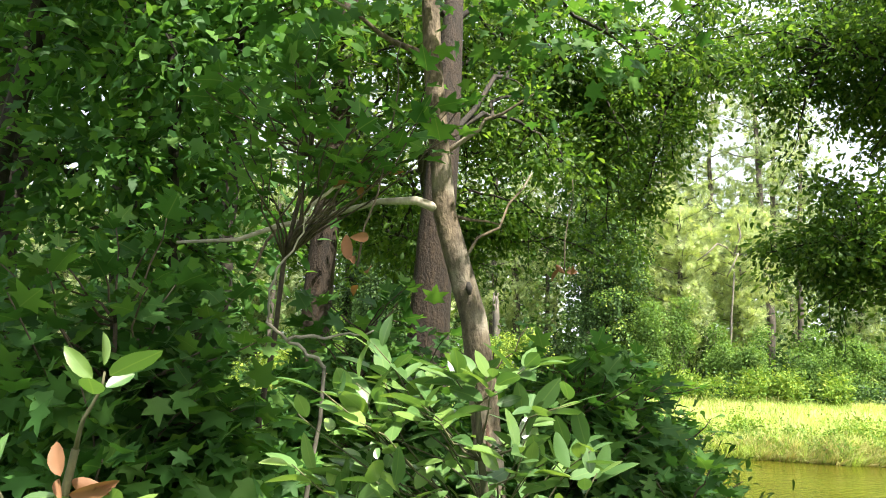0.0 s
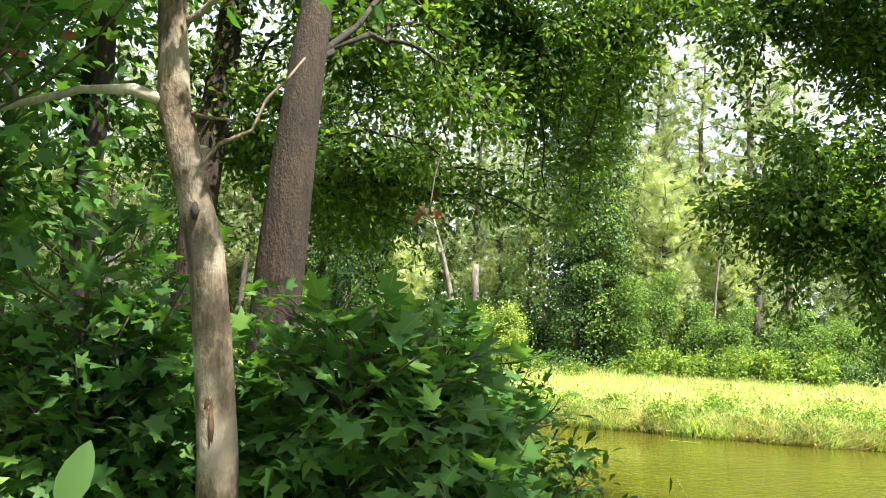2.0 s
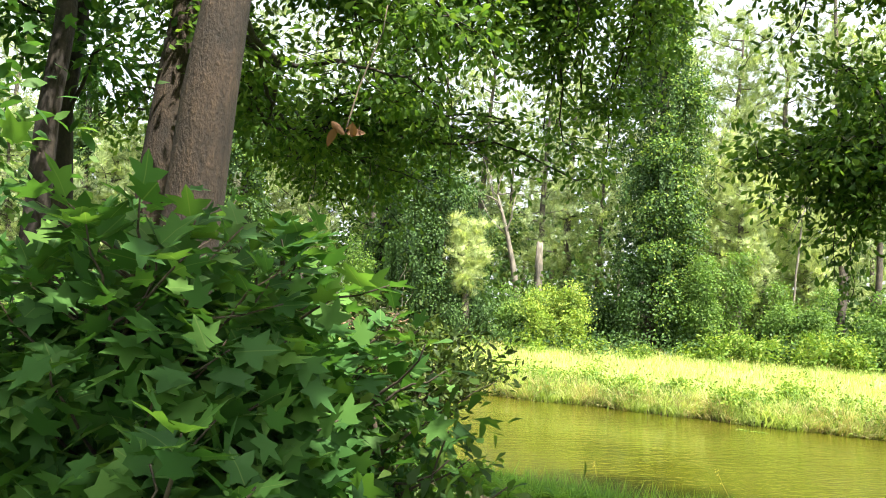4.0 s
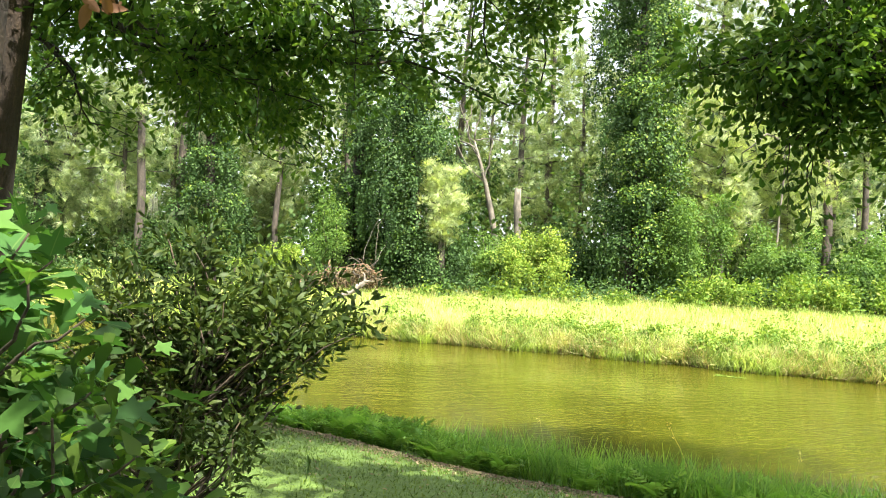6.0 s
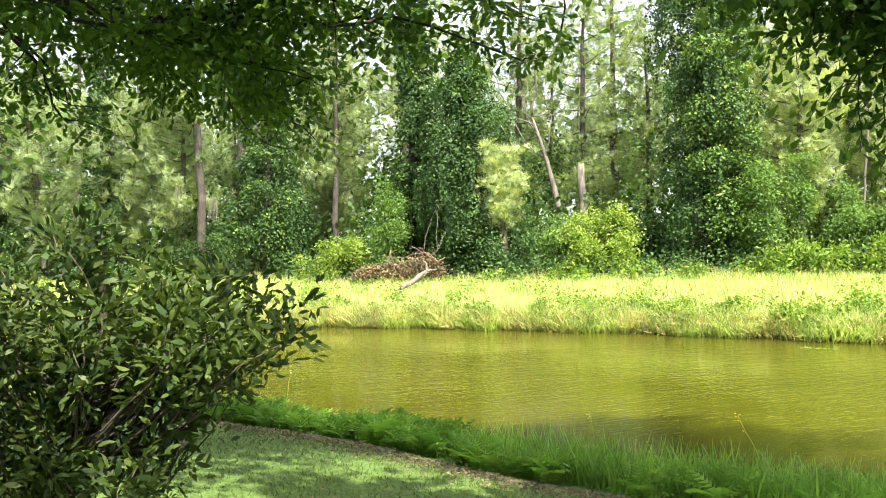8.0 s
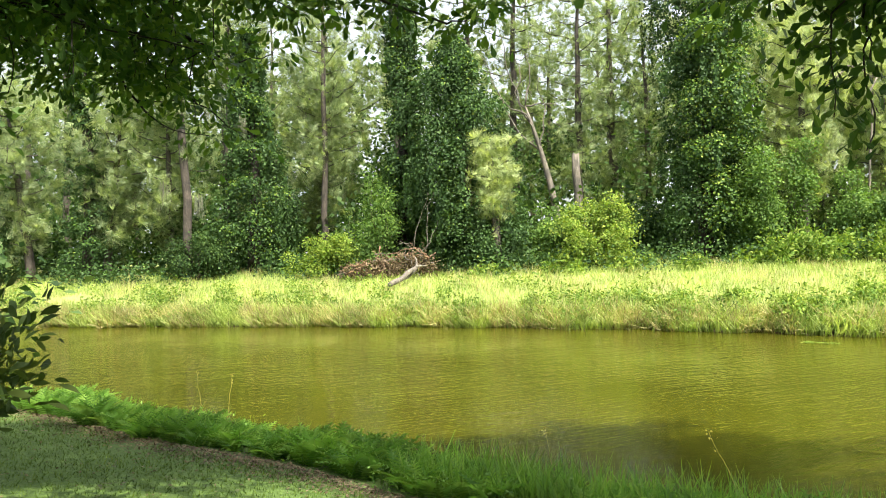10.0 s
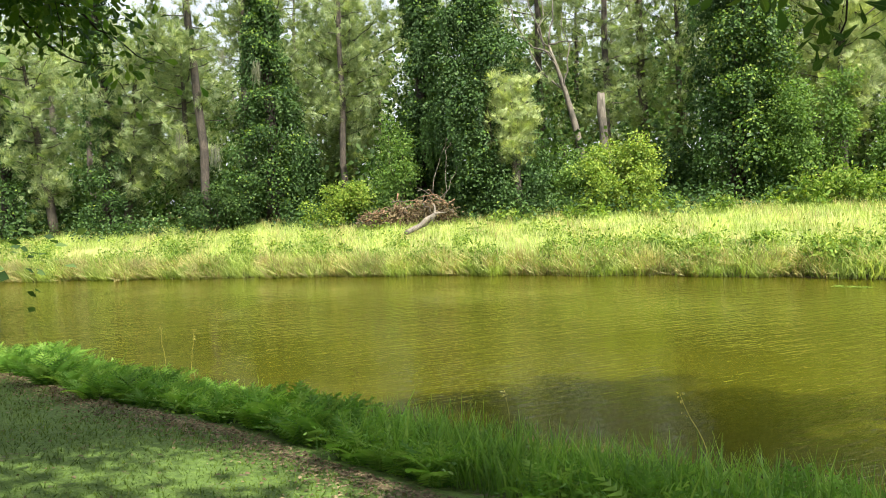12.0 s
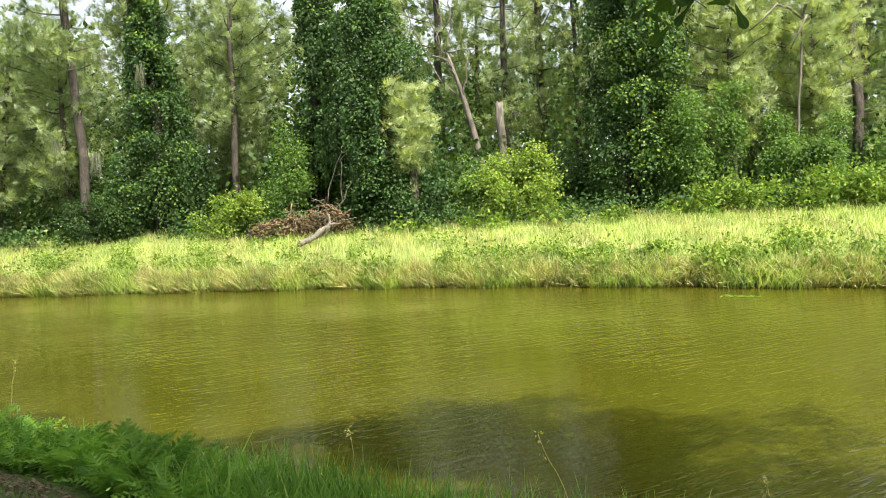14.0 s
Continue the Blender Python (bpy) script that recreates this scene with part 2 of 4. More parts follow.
def bend(a, b, n=8, wobble=0.05, sag=0.0):
    """A crooked line from a to b."""
    a, b = np.asarray(a, float), np.asarray(b, float)
    s = np.linspace(0, 1, n)[:, None]
    P = a + (b - a) * s
    w = np.cumsum(rng.normal(size=(n, 3)), 0)
    w -= w[0] + (w[-1] - w[0]) * s
    P += w * wobble * np.linalg.norm(b - a) / n ** 0.5
    P[:, 2] -= sag * 4 * (s * (1 - s))[:, 0]
    return P


def frames_of(axis, normal):
    """Turns for leaves: x across, y along the blade, z out of its face."""
    y = axis / (np.linalg.norm(axis, axis=1)[:, None] + 1e-9)
    z = normal - (normal * y).sum(1)[:, None] * y
    z /= np.linalg.norm(z, axis=1)[:, None] + 1e-9
    return np.stack([np.cross(y, z), y, z], 2)


def scatter(template, pos, turn, size):
    tv, tf = template
    size = np.broadcast_to(np.asarray(size, float), (len(pos),))
    V = np.einsum("nij,mj->nmi", turn, tv) * size[:, None, None] + pos[:, None]
    F = tf[None] + (np.arange(len(pos)) * len(tv))[:, None, None]
    return V.reshape(-1, 3), F.reshape(-1, tf.shape[1])


def unit(n):
    v = rng.normal(size=(n, 3))
    return v / np.linalg.norm(v, axis=1)[:, None]


def fan(outline, fold=0.1, droop=0.08):
    """A leaf one long from its base: an outline about the midrib, folded and drooping."""
    o = np.array(outline, float)
    V = np.column_stack([o[:, 0], o[:, 1], fold * np.abs(o[:, 0]) - droop * o[:, 1] ** 2])
    c = np.array([[0, 0.42, -droop * 0.17]])
    n = len(o)
    k = np.arange(n)
    return np.concatenate([V, c]), np.stack([k, (k + 1) % n, np.full(n, n)], -1)


def star_outline():
    out = [(0, 0)]
    for tip, long, notch in ((-118, 0.52, -150), (-62, 0.66, -92), (0, 0.72, -30), (62, 0.66, 30), (118, 0.52, 92)):
        for a, r in ((notch, 0.31), (tip - 19, long * 0.64), (tip, long), (tip + 19, long * 0.64)):
            out.append((r * math.sin(radians(a)), 0.36 + r * math.cos(radians(a))))
    return out


LEAF = (np.array([[0, 0, 0], [0.2, 0.35, 0.05], [0.17, 0.7, 0.02], [0, 1, -0.12], [-0.17, 0.7, 0.02], [-0.2, 0.35, 0.05]], float),
        np.array([[0, 1, 5], [1, 2, 4], [1, 4, 5], [2, 3, 4]]))
ROUND = (np.array([[0, 0, 0], [0.42, 0.35, 0.06], [0.34, 0.75, 0.0], [0, 1, -0.1], [-0.34, 0.75, 0.0], [-0.42, 0.35, 0.06]], float),
         np.array([[0, 1, 5], [1, 2, 4], [1, 4, 5], [2, 3, 4]]))
SPRAY = (np.array([[0, 0, 0], [0.4, 0.5, 0.08], [0, 1, -0.05], [-0.4, 0.5, 0.08]], float), np.array([[0, 1, 2], [0, 2, 3]]))
STAR = fan(star_outline(), 0.12, 0.12)
STAR_LOW = fan([p for k, p in enumerate(star_outline()) if k % 4 in (0, 1, 3)][:16], 0.12, 0.12)
BAY = fan([(0, 0), (0.1, 0.08), (0.18, 0.22), (0.225, 0.42), (0.2, 0.65), (0.11, 0.87), (0, 1), (-0.11, 0.87), (-0.2, 0.65), (-0.225, 0.42), (-0.18, 0.22), (-0.1, 0.08)], 0.22, 0.14)
BLADE = (np.array([[-0.5, 0, 0], [0.5, 0, 0], [0.42, 0.5, 0.06], [-0.42, 0.5, 0.06], [0, 1, 0.32]], float) * (0.045, 1, 1), np.array([[0, 1, 2], [0, 2, 3], [3, 2, 4]]))


def tuft_template(n=9, width=0.042):
    """A brush of long needles round the end of a twig."""
    Vs, Fs = [], []
    for k in range(n):
        a, o = 2 * math.pi * k / n + 0.3 * (k % 3), 0.35 + 0.45 * ((k * 7) % n) / n
        d = np.array([math.cos(a) * o, math.sqrt(max(0.05, 1 - o * o)), math.sin(a) * o])
        s = np.cross(d, (0.3, 0.1, 1.0))
        s /= np.linalg.norm(s)
        Vs += [-s * width, s * width, d + (0, 0, -0.12)]
        Fs.append([3 * k, 3 * k + 1, 3 * k + 2])
    return np.array(Vs), np.array(Fs)


TUFT = tuft_template(14, 0.027)


def cloud(template, centres, spread, count, size, up=0.6, outward=None, droop=0.25):
    """Leaves about many centres, with their faces turned mostly up and their tips out and down."""
    centres = np.asarray(centres, float)
    k = rng.integers(0, len(centres), count)
    off = rng.normal(size=(count, 3)) * np.asarray(spread)
    pos = centres[k] + off
    axis = off / (np.linalg.norm(off, axis=1)[:, None] + 1e-6) + 0.7 * unit(count) + (0, 0, -droop)
    normal = unit(count) * (1 - up) + np.array((0, 0, up))
    if outward is not None:
        normal = normal + outward[k]
    return scatter(template, pos, frames_of(axis, normal), size * rng.uniform(0.65, 1.25, count))


def clumps(template, centres, radii, per, size, up=0.35, flat=0.8, droop=0.5, inner=0.55):
    """Leaves laid over the upper and outer skin of many rounded clumps, so that each one shades the next."""
    centres, radii = np.asarray(centres, float), np.asarray(radii, float)
    k = np.repeat(np.arange(len(centres)), per)
    n = len(k)
    way = unit(n) + (0, 0, 0.35)
    way /= np.linalg.norm(way, axis=1)[:, None]
    pos = centres[k] + way * (radii[k] * rng.uniform(inner, 1.12, n))[:, None] * (1, 1, flat)
    axis = way * 0.6 + 0.7 * unit(n) + (0, 0, -droop)
    normal = way + np.array((0, 0, up)) + 0.55 * unit(n)
    return scatter(template, pos, frames_of(axis, normal), size * rng.uniform(0.6, 1.3, n))


# ---- the lie of the land ----
def near_shore(x):
    return np.interp(x, [-60, -12, -4, -1, 0.7, 2.2, 3.6, 5.2, 9, 60], [26, 19.5, 16.4, 14.7, 13.9, 13.0, 12.3, 11.7, 10.6, 8])


def far_shore(x):
    wob = 0.16 * np.sin(1.9 * np.asarray(x)) + 0.1 * np.sin(4.3 * np.asarray(x) + 1)
    return np.interp(x, [-60, -15, -7.5, -1.5, 4.7, 8.7, 11.3, 14, 60], [33.5, 31.6, 31.0, 30.3, 28.8, 27.1, 26.3, 25.8, 22]) + wob


def land(x, y):
    x, y = np.asarray(x, float), np.asarray(y, float)
    dn, df = near_shore(x) - y, y - far_shore(x)
    near = np.interp(dn, [-2.5, -0.6, 0, 0.35, 1.7, 4.5, 9, 14, 400], [-0.7, -0.25, 0.0, 0.2, 0.42, 0.74, 0.98, 1.05, 1.2])
    far = np.interp(df, [-2.5, -0.4, 0, 0.3, 2.5, 5, 8, 12, 400], [-0.7, -0.2, 0.02, 0.3, 0.95, 1.4, 1.62, 1.75, 2.2])
    z = np.where(dn > -2.5, near, np.where(df > -2.5, far, -0.7))
    return z + 0.03 * np.sin(1.3 * x + 0.4 * y) * np.sin(0.9 * y) * (np.maximum(dn, df) > 0.5)


def make_ground():
    xs = np.unique(np.concatenate([np.linspace(-900, -60, 12), np.linspace(-60, 60, 241), np.linspace(60, 900, 12)]))
    ys = np.unique(np.concatenate([np.linspace(-900, -20, 12), np.linspace(-20, 6, 53), np.linspace(6, 18, 97), np.linspace(18, 46, 141), np.linspace(46, 900, 14)]))
    X, Y = np.meshgrid(xs, ys)
    V = np.stack([X, Y, land(X, Y)], -1).reshape(-1, 3)
    n = len(xs)
    i, j = np.meshgrid(np.arange(len(ys) - 1), np.arange(n - 1), indexing="ij")
    a = (i * n + j).ravel()
    F = np.stack([a, a + 1, a + n + 1, a + n], -1)
    tagged(new("ground", mesh_data("ground", V, F, GROUND)), "mown lawn, sloping banks and meadow earth round the pond", "ground", kind="structure")
    V = [(-300, 5, 0), (300, 5, 0), (300, 40, 0), (-300, 40, 0)]
    tagged(new("water", mesh_data("water", V, [(0, 1, 2, 3)], WATER)), "murky olive-green pond water with small wind ripples", "water", kind="structure")


make_ground()


# ---- far trees ----
def vine_tower(x, y, height, radii, leaves, label, lean=(0, 0), lit=0.06, leaf=0.11):
    """A trunk wholly clad in climbing vine: an uneven column, with hanging sprays and bulges."""
    z0 = float(land(x, y)) - 0.1
    ob = thing("vine_covered_tree", x, y, z0, label, "tree", "vine-clad trees on the far bank")
    hs = np.linspace(0, 1, 14)
    line = np.stack([lean[0] * hs + 0.15 * np.sin(5 * hs), lean[1] * hs, height * hs], -1)
    part("trunk", mesh_data("trunk", *tube(line, (0.3, 0.12), 9, 0.05), BARK_DARK), ob)
    rad = lambda s: np.interp(s, np.linspace(0, 1, len(radii)), radii)
    # leafy clumps overlap down the column, with streamers hanging between them
    nb = max(60, leaves // 330)
    s, a = (np.arange(nb) + rng.uniform(0, 1, nb)) / nb, rng.uniform(0, 2 * np.pi, nb)
    own = rad(s) * rng.uniform(0.2, 0.42, nb) + 0.12
    r = np.maximum(0.05, rad(s) * rng.uniform(0.75, 1.08, nb) - 0.5 * own)
    out = np.stack([np.cos(a), np.sin(a), 0 * a], -1)
    mid = np.stack([np.interp(s, hs, line[:, 0]), np.interp(s, hs, line[:, 1]), 0.15 + s * (height - 0.15)], -1)
    centre = mid + out * r[:, None]
    pieces = [clumps(SPRAY, centre, own, int(leaves * 0.78 / nb), leaf)]
    pieces.append(cloud(SPRAY, mid + out * (0.5 * r)[:, None], (0.2, 0.2, 0.45), int(leaves * 0.1), leaf * 1.2, 0.4, out, 0.5))
    for j in rng.integers(0, nb, 60):
        m = int(leaves * 0.12 / 60)
        drop = rng.uniform(0, 1, m)
        fall = min(rng.uniform(0.7, 2.2), max(0.3, centre[j, 2] - 0.2))
        pos = centre[j] + out[j] * own[j] * 0.9 + np.stack([rng.normal(size=m) * 0.07, rng.normal(size=m) * 0.07, -fall * drop], -1)
        pieces.append(scatter(SPRAY, pos, frames_of(unit(m) * 0.5 + (0, 0, -1), unit(m) * 0.6 + out[j]), leaf * rng.uniform(0.7, 1.2, m)))
    part("foliage", mesh_data("foliage", *joined(pieces), IVY), ob, "glossy dark green climbing vine leaves")
    # sunlight painted on: brighter leaves laid over the clumps that face the sun
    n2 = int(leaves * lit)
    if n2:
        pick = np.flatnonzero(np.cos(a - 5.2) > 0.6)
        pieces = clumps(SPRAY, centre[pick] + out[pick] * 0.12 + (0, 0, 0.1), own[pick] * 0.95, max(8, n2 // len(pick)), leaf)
        part("young_growth", mesh_data("young_growth", *pieces, VINE_SUNLIT), ob, "vine leaves on the sunward side, coloured yellow-green as if sunlit", "stuff")
    return ob


def pine_mesh(height, bare, spread, tufts, seed, needle=None):
    global rng
    keep, rng = rng, np.random.default_rng(seed)
    top = np.array([rng.normal() * 0.25, rng.normal() * 0.25, height])
    stem = bend((0, 0, 0), top, 12, 0.012)
    wood, tips = [tube(stem, (0.19, 0.15, 0.03), 9, 0.03)], []
    nb = 34
    for k in range(nb):
        s = bare + (1 - bare) * (k + rng.uniform(0, 1)) / nb
        base = np.array([np.interp(s, np.linspace(0, 1, 12), stem[:, c]) for c in range(3)])
        a = k * 2.4 + rng.normal() * 0.4
        long = spread * (0.35 + 0.65 * math.sin(math.pi * min(1, 0.25 + 0.75 * (1 - s) / (1 - bare)))) * rng.uniform(0.6, 1.15)
        end = base + long * np.array([math.cos(a), math.sin(a), 0.15 + 0.3 * s])
        b = bend(base, end, 6, 0.08, 0.08 * long)
        wood.append(tube(b, (0.035, 0.008), 4))
        for t in np.linspace(0.35, 1, 5):
            tips.append(b[int(t * 5)] + rng.normal(size=3) * 0.14)
            tips.append(b[int(t * 5)] + rng.normal(size=3) * 0.3)
    wood_me = mesh_data("pine_wood", *joined(wood), BARK_PINE)
    tips = np.array(tips)
    k = rng.integers(0, len(tips), tufts)
    pos = tips[k] + rng.normal(size=(tufts, 3)) * 0.11
    axis = unit(tufts) * 0.8 + (0, 0, 0.35)
    needles = mesh_data("pine_needles", *scatter(TUFT, pos, frames_of(axis, unit(tufts)), rng.uniform(0.3, 0.52, tufts)), needle or NEEDLE)
    rng = keep
    return wood_me, needles


def pine_tree(name, meshes, x, y, label, turn=0.0, scale=1.0, lean=0.0):
    ob = thing(name, x, y, float(land(x, y)) - 0.08, label, "tree", "pines behind the meadow")
    part("trunk", meshes[0], ob)
    part("crown", meshes[1], ob, "long pale green pine needles in tufts")
    ob.rotation_euler = (0, radians(lean), radians(turn))
    ob.scale = (scale, scale, scale)
    return ob


def broad_bush(name, x, y, width, depth, height, leaves, leaf, material, label, template=SPRAY, lift=0.0, group=""):
    z0 = float(land(x, y)) - 0.05
    ob = thing(name, x, y, z0, label, "bush", group)
    tips = []
    for k in range(16):
        a, r = rng.uniform(0, 2 * np.pi), rng.uniform(0.3, 1) ** 0.6
        end = np.array([math.cos(a) * r * width / 2, math.sin(a) * r * depth / 2, height * (lift + (1 - lift) * rng.uniform(0.35, 1) * (1.1 - 0.45 * r))])
        b = bend((rng.normal() * 0.1, rng.normal() * 0.1, 0), end, 7, 0.12)
        part("stem", mesh_data("stem", *tube(b, (0.025, 0.006), 5), TWIG), ob)
        tips += [b[4], b[5], b[6], b[6] + rng.normal(size=3) * 0.2]
    tips = np.array(tips)
    tips = np.concatenate([tips, tips[:20] * (1, 1, 0.3)])
    s = (width * 0.1, depth * 0.1, height * 0.085)
    own = rng.uniform(0.75, 1.3, len(tips)) * 0.13 * (width + height) / 2
    skin = clumps(template, tips, own, int(leaves * 1.8 / len(tips)), leaf * 0.66)
    loose = cloud(template, tips, s, int(leaves * 0.5), leaf * 0.75, 0.55, 0.8 * (tips - (0, 0, height * 0.35)) / np.array((width, depth, height)) * 2)
    part("foliage", mesh_data("foliage", *joined([skin, loose]), material), ob)
    return ob


PINES = [pine_mesh(17, 0.3, 2.9, 1400, 3), pine_mesh(15, 0.22, 2.7, 1400, 4), pine_mesh(19, 0.38, 3.0, 1400, 5), pine_mesh(13, 0.14, 2.6, 1300, 6)]
FAR_PINES = [pine_mesh(17, 0.3, 2.9, 650, 23), pine_mesh(14, 0.2, 2.7, 650, 24)]
for k, (x, y, v, s, ln) in enumerate([(-13.6, 37.0, 2, 1.0, -1.5), (-13.6, 41, 2, 1.1, 0), (-8.35, 39.0, 0, 0.8, -1), (2.45, 43, 1, 0.95, -0.5), (15.9, 40, 2, 1.05, -3),
                                       (-6.2, 44, 2, 1, 0), (7.6, 44, 0, 1, 0), (12.2, 40.5, 3, 0.75, 0),
                                       (14.9, 46, 1, 1.2, 0), (12.0, 46.5, 3, 1.3, 1), (9.6, 47, 1, 1.25, 0), (4.2, 47, 3, 1.25, 0), (-0.8, 46, 1, 1.1, -1), (-14.2, 46, 3, 1.25, 0), (17.6, 45, 3, 1.25, 1), (-10.2, 45.5, 1, 1.1, 0)]):
    pine_tree("pine_tree", PINES[v], x, y, "tall slender pine with a bare grey-brown trunk", 70 * k, s, ln)
for k in range(58):
    x, y = -46 + 92 * ((k * 0.618) % 1), 43 + 34 * (k / 58) ** 1.2 + rng.uniform(-1, 1)
    pine_tree("pine_tree", PINES[k % 4] if k < 24 else FAR_PINES[k % 2], x, y, "pine standing in the wood behind the meadow", rng.uniform(0, 360), rng.uniform(0.75, 1.1), rng.normal() * 1.5)

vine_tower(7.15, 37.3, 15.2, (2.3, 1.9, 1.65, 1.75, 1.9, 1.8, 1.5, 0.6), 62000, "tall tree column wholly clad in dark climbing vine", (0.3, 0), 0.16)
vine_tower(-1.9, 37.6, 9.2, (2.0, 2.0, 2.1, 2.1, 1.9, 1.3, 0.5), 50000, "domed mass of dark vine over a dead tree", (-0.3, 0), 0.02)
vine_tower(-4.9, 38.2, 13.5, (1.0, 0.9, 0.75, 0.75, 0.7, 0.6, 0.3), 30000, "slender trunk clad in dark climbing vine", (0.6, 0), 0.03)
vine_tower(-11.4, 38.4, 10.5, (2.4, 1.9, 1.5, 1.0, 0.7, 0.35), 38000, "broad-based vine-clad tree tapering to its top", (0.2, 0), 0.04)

vine_tower(-18.6, 37.4, 11.5, (1.3, 1.0, 0.8, 0.7, 0.6, 0.3), 20000, "vine-hung trunk at the dark edge of the wood", (0.2, 0), 0.02)
vine_tower(-23.5, 37.0, 9.0, (1.8, 1.5, 1.2, 0.9, 0.4), 16000, "vine-covered tree in the shade of pines", (0.2, 0), 0.02)

# ---- far bushes and undergrowth ----
broad_bush("bush", 3.15, 36.0, 3.0, 2.0, 3.0, 7200, 0.135, YELLOW, "rounded bush with sunlit yellow-green leaves")
broad_bush("bush", -7.1, 36.4, 3.6, 2.0, 1.9, 5060, 0.135, YELLOW, "low spreading bush with yellow-green leaves")
broad_bush("bush", -5.2, 36.6, 1.4, 1.2, 4.4, 3449, 0.135, BUSH, "upright bush flecked with yellow leaves")
broad_bush("bush", 9.5, 35.6, 2.5, 2.0, 4.6, 9660, 0.135, BUSH, "tall rounded bush with dense fresh green leaves")
broad_bush("bush", 12.7, 35.8, 2.6, 2.0, 3.6, 8740, 0.135, BUSH, "broad green bush beside the meadow")
broad_bush("bush", 16.3, 34.6, 3.6, 2.4, 3.3, 8280, 0.135, BUSH, "green bush in the shade of pines")
broad_bush("bush", 1.6, 37.8, 2.2, 1.6, 3.0, 4140, 0.135, BUSH, "green bush at the foot of a dead tree")
broad_bush("bush", -13.0, 36.6, 2.6, 1.8, 2.3, 4140, 0.135, WOODS, "dark low bush under the pines")
broad_bush("bush", 5.0, 38.0, 2.0, 1.6, 3.0, 3679, 0.135, IVY, "dark green bush between taller plants")
broad_bush("bush", -0.5, 36.0, 2.2, 1.2, 2.6, 3600, 0.135, IVY, "dark leafy bush at the foot of a young pine")


def undergrowth():
    """The wood's leafy floor and middle storey, behind the edge trees."""
    pieces = []
    n = 560
    x, y = rng.uniform(-45, 45, n), 38.5 + 26 * rng.uniform(0, 1, n) ** 1.5
    z = land(x, y) + rng.uniform(0.2, 1, n) ** 1.6 * np.where(y > 43, 8.0, 2.2)
    pieces.append(cloud(SPRAY, np.stack([x, y, z], -1), (0.8, 0.6, 0.6), 90000, 0.25, 0.45))
    tagged(new("undergrowth", mesh_data("undergrowth", *joined(pieces), WOODS)), "leafy undergrowth and low branches filling the wood", "undergrowth", kind="stuff")
    n = 700
    x, y = rng.uniform(-120, 120, n), rng.uniform(74, 96, n)
    z = 1.5 + 19 * rng.uniform(0, 1, n) ** 1.1
    tagged(new("far_woods", mesh_data("far_woods", *cloud(SPRAY, np.stack([x, y, z], -1), (1.8, 1.5, 1.3), 62000, 0.8, 0.4), WOODS)), "distant leafy woods closing the view", "woods", kind="stuff")
    x = rng.uniform(-30, 30, 160)
    y = np.interp(x, [-30, -5, 8, 30], [37.0, 36.2, 34.6, 31.0]) + rng.normal(size=160) * 0.4
    V, F = cloud(SPRAY, np.stack([x, y, land(x, y) + 0.35], -1), (0.35, 0.3, 0.28), 16000, 0.12, 0.4)
    tagged(new("hedge_bottom", mesh_data("hedge_bottom", V, F, IVY)), "low weeds along the foot of the trees", "weeds", kind="stuff")


undergrowth()


# ---- far meadow ----
def blades(n, xs, ys, length, width, material, name, label, lean=0.35, keep=None, lay=0.0):
    x, y = xs(n), ys(n)
    if keep is not None:
        ok = keep(x, y)
        x, y = x[ok], y[ok]
    m = len(x)
    pos = np.stack([x, y, land(x, y) - 0.02], -1)
    axis = unit(m) * lean + (0, 0, 1) + np.array((0, -lay, 0))
    side = unit(m) * (1, 1, 0.05)
    L = length * rng.uniform(0.55, 1.3, m)
    V, F = scatter((BLADE[0] * (width / 0.045 / length, 1, 1), BLADE[1]), pos, frames_of(axis, side), L)
    return tagged(new(name, mesh_data(name, V, F, material)), label, "grass", kind="stuff")


def patchy(x, y, seed=0.0):
    return 0.5 + 0.25 * np.sin(0.9 * x + seed) * np.cos(0.8 * y + 1.7 * seed) + 0.25 * np.sin(2.3 * x + y + seed)


wide_x = lambda n: rng.uniform(-27, 20, n)


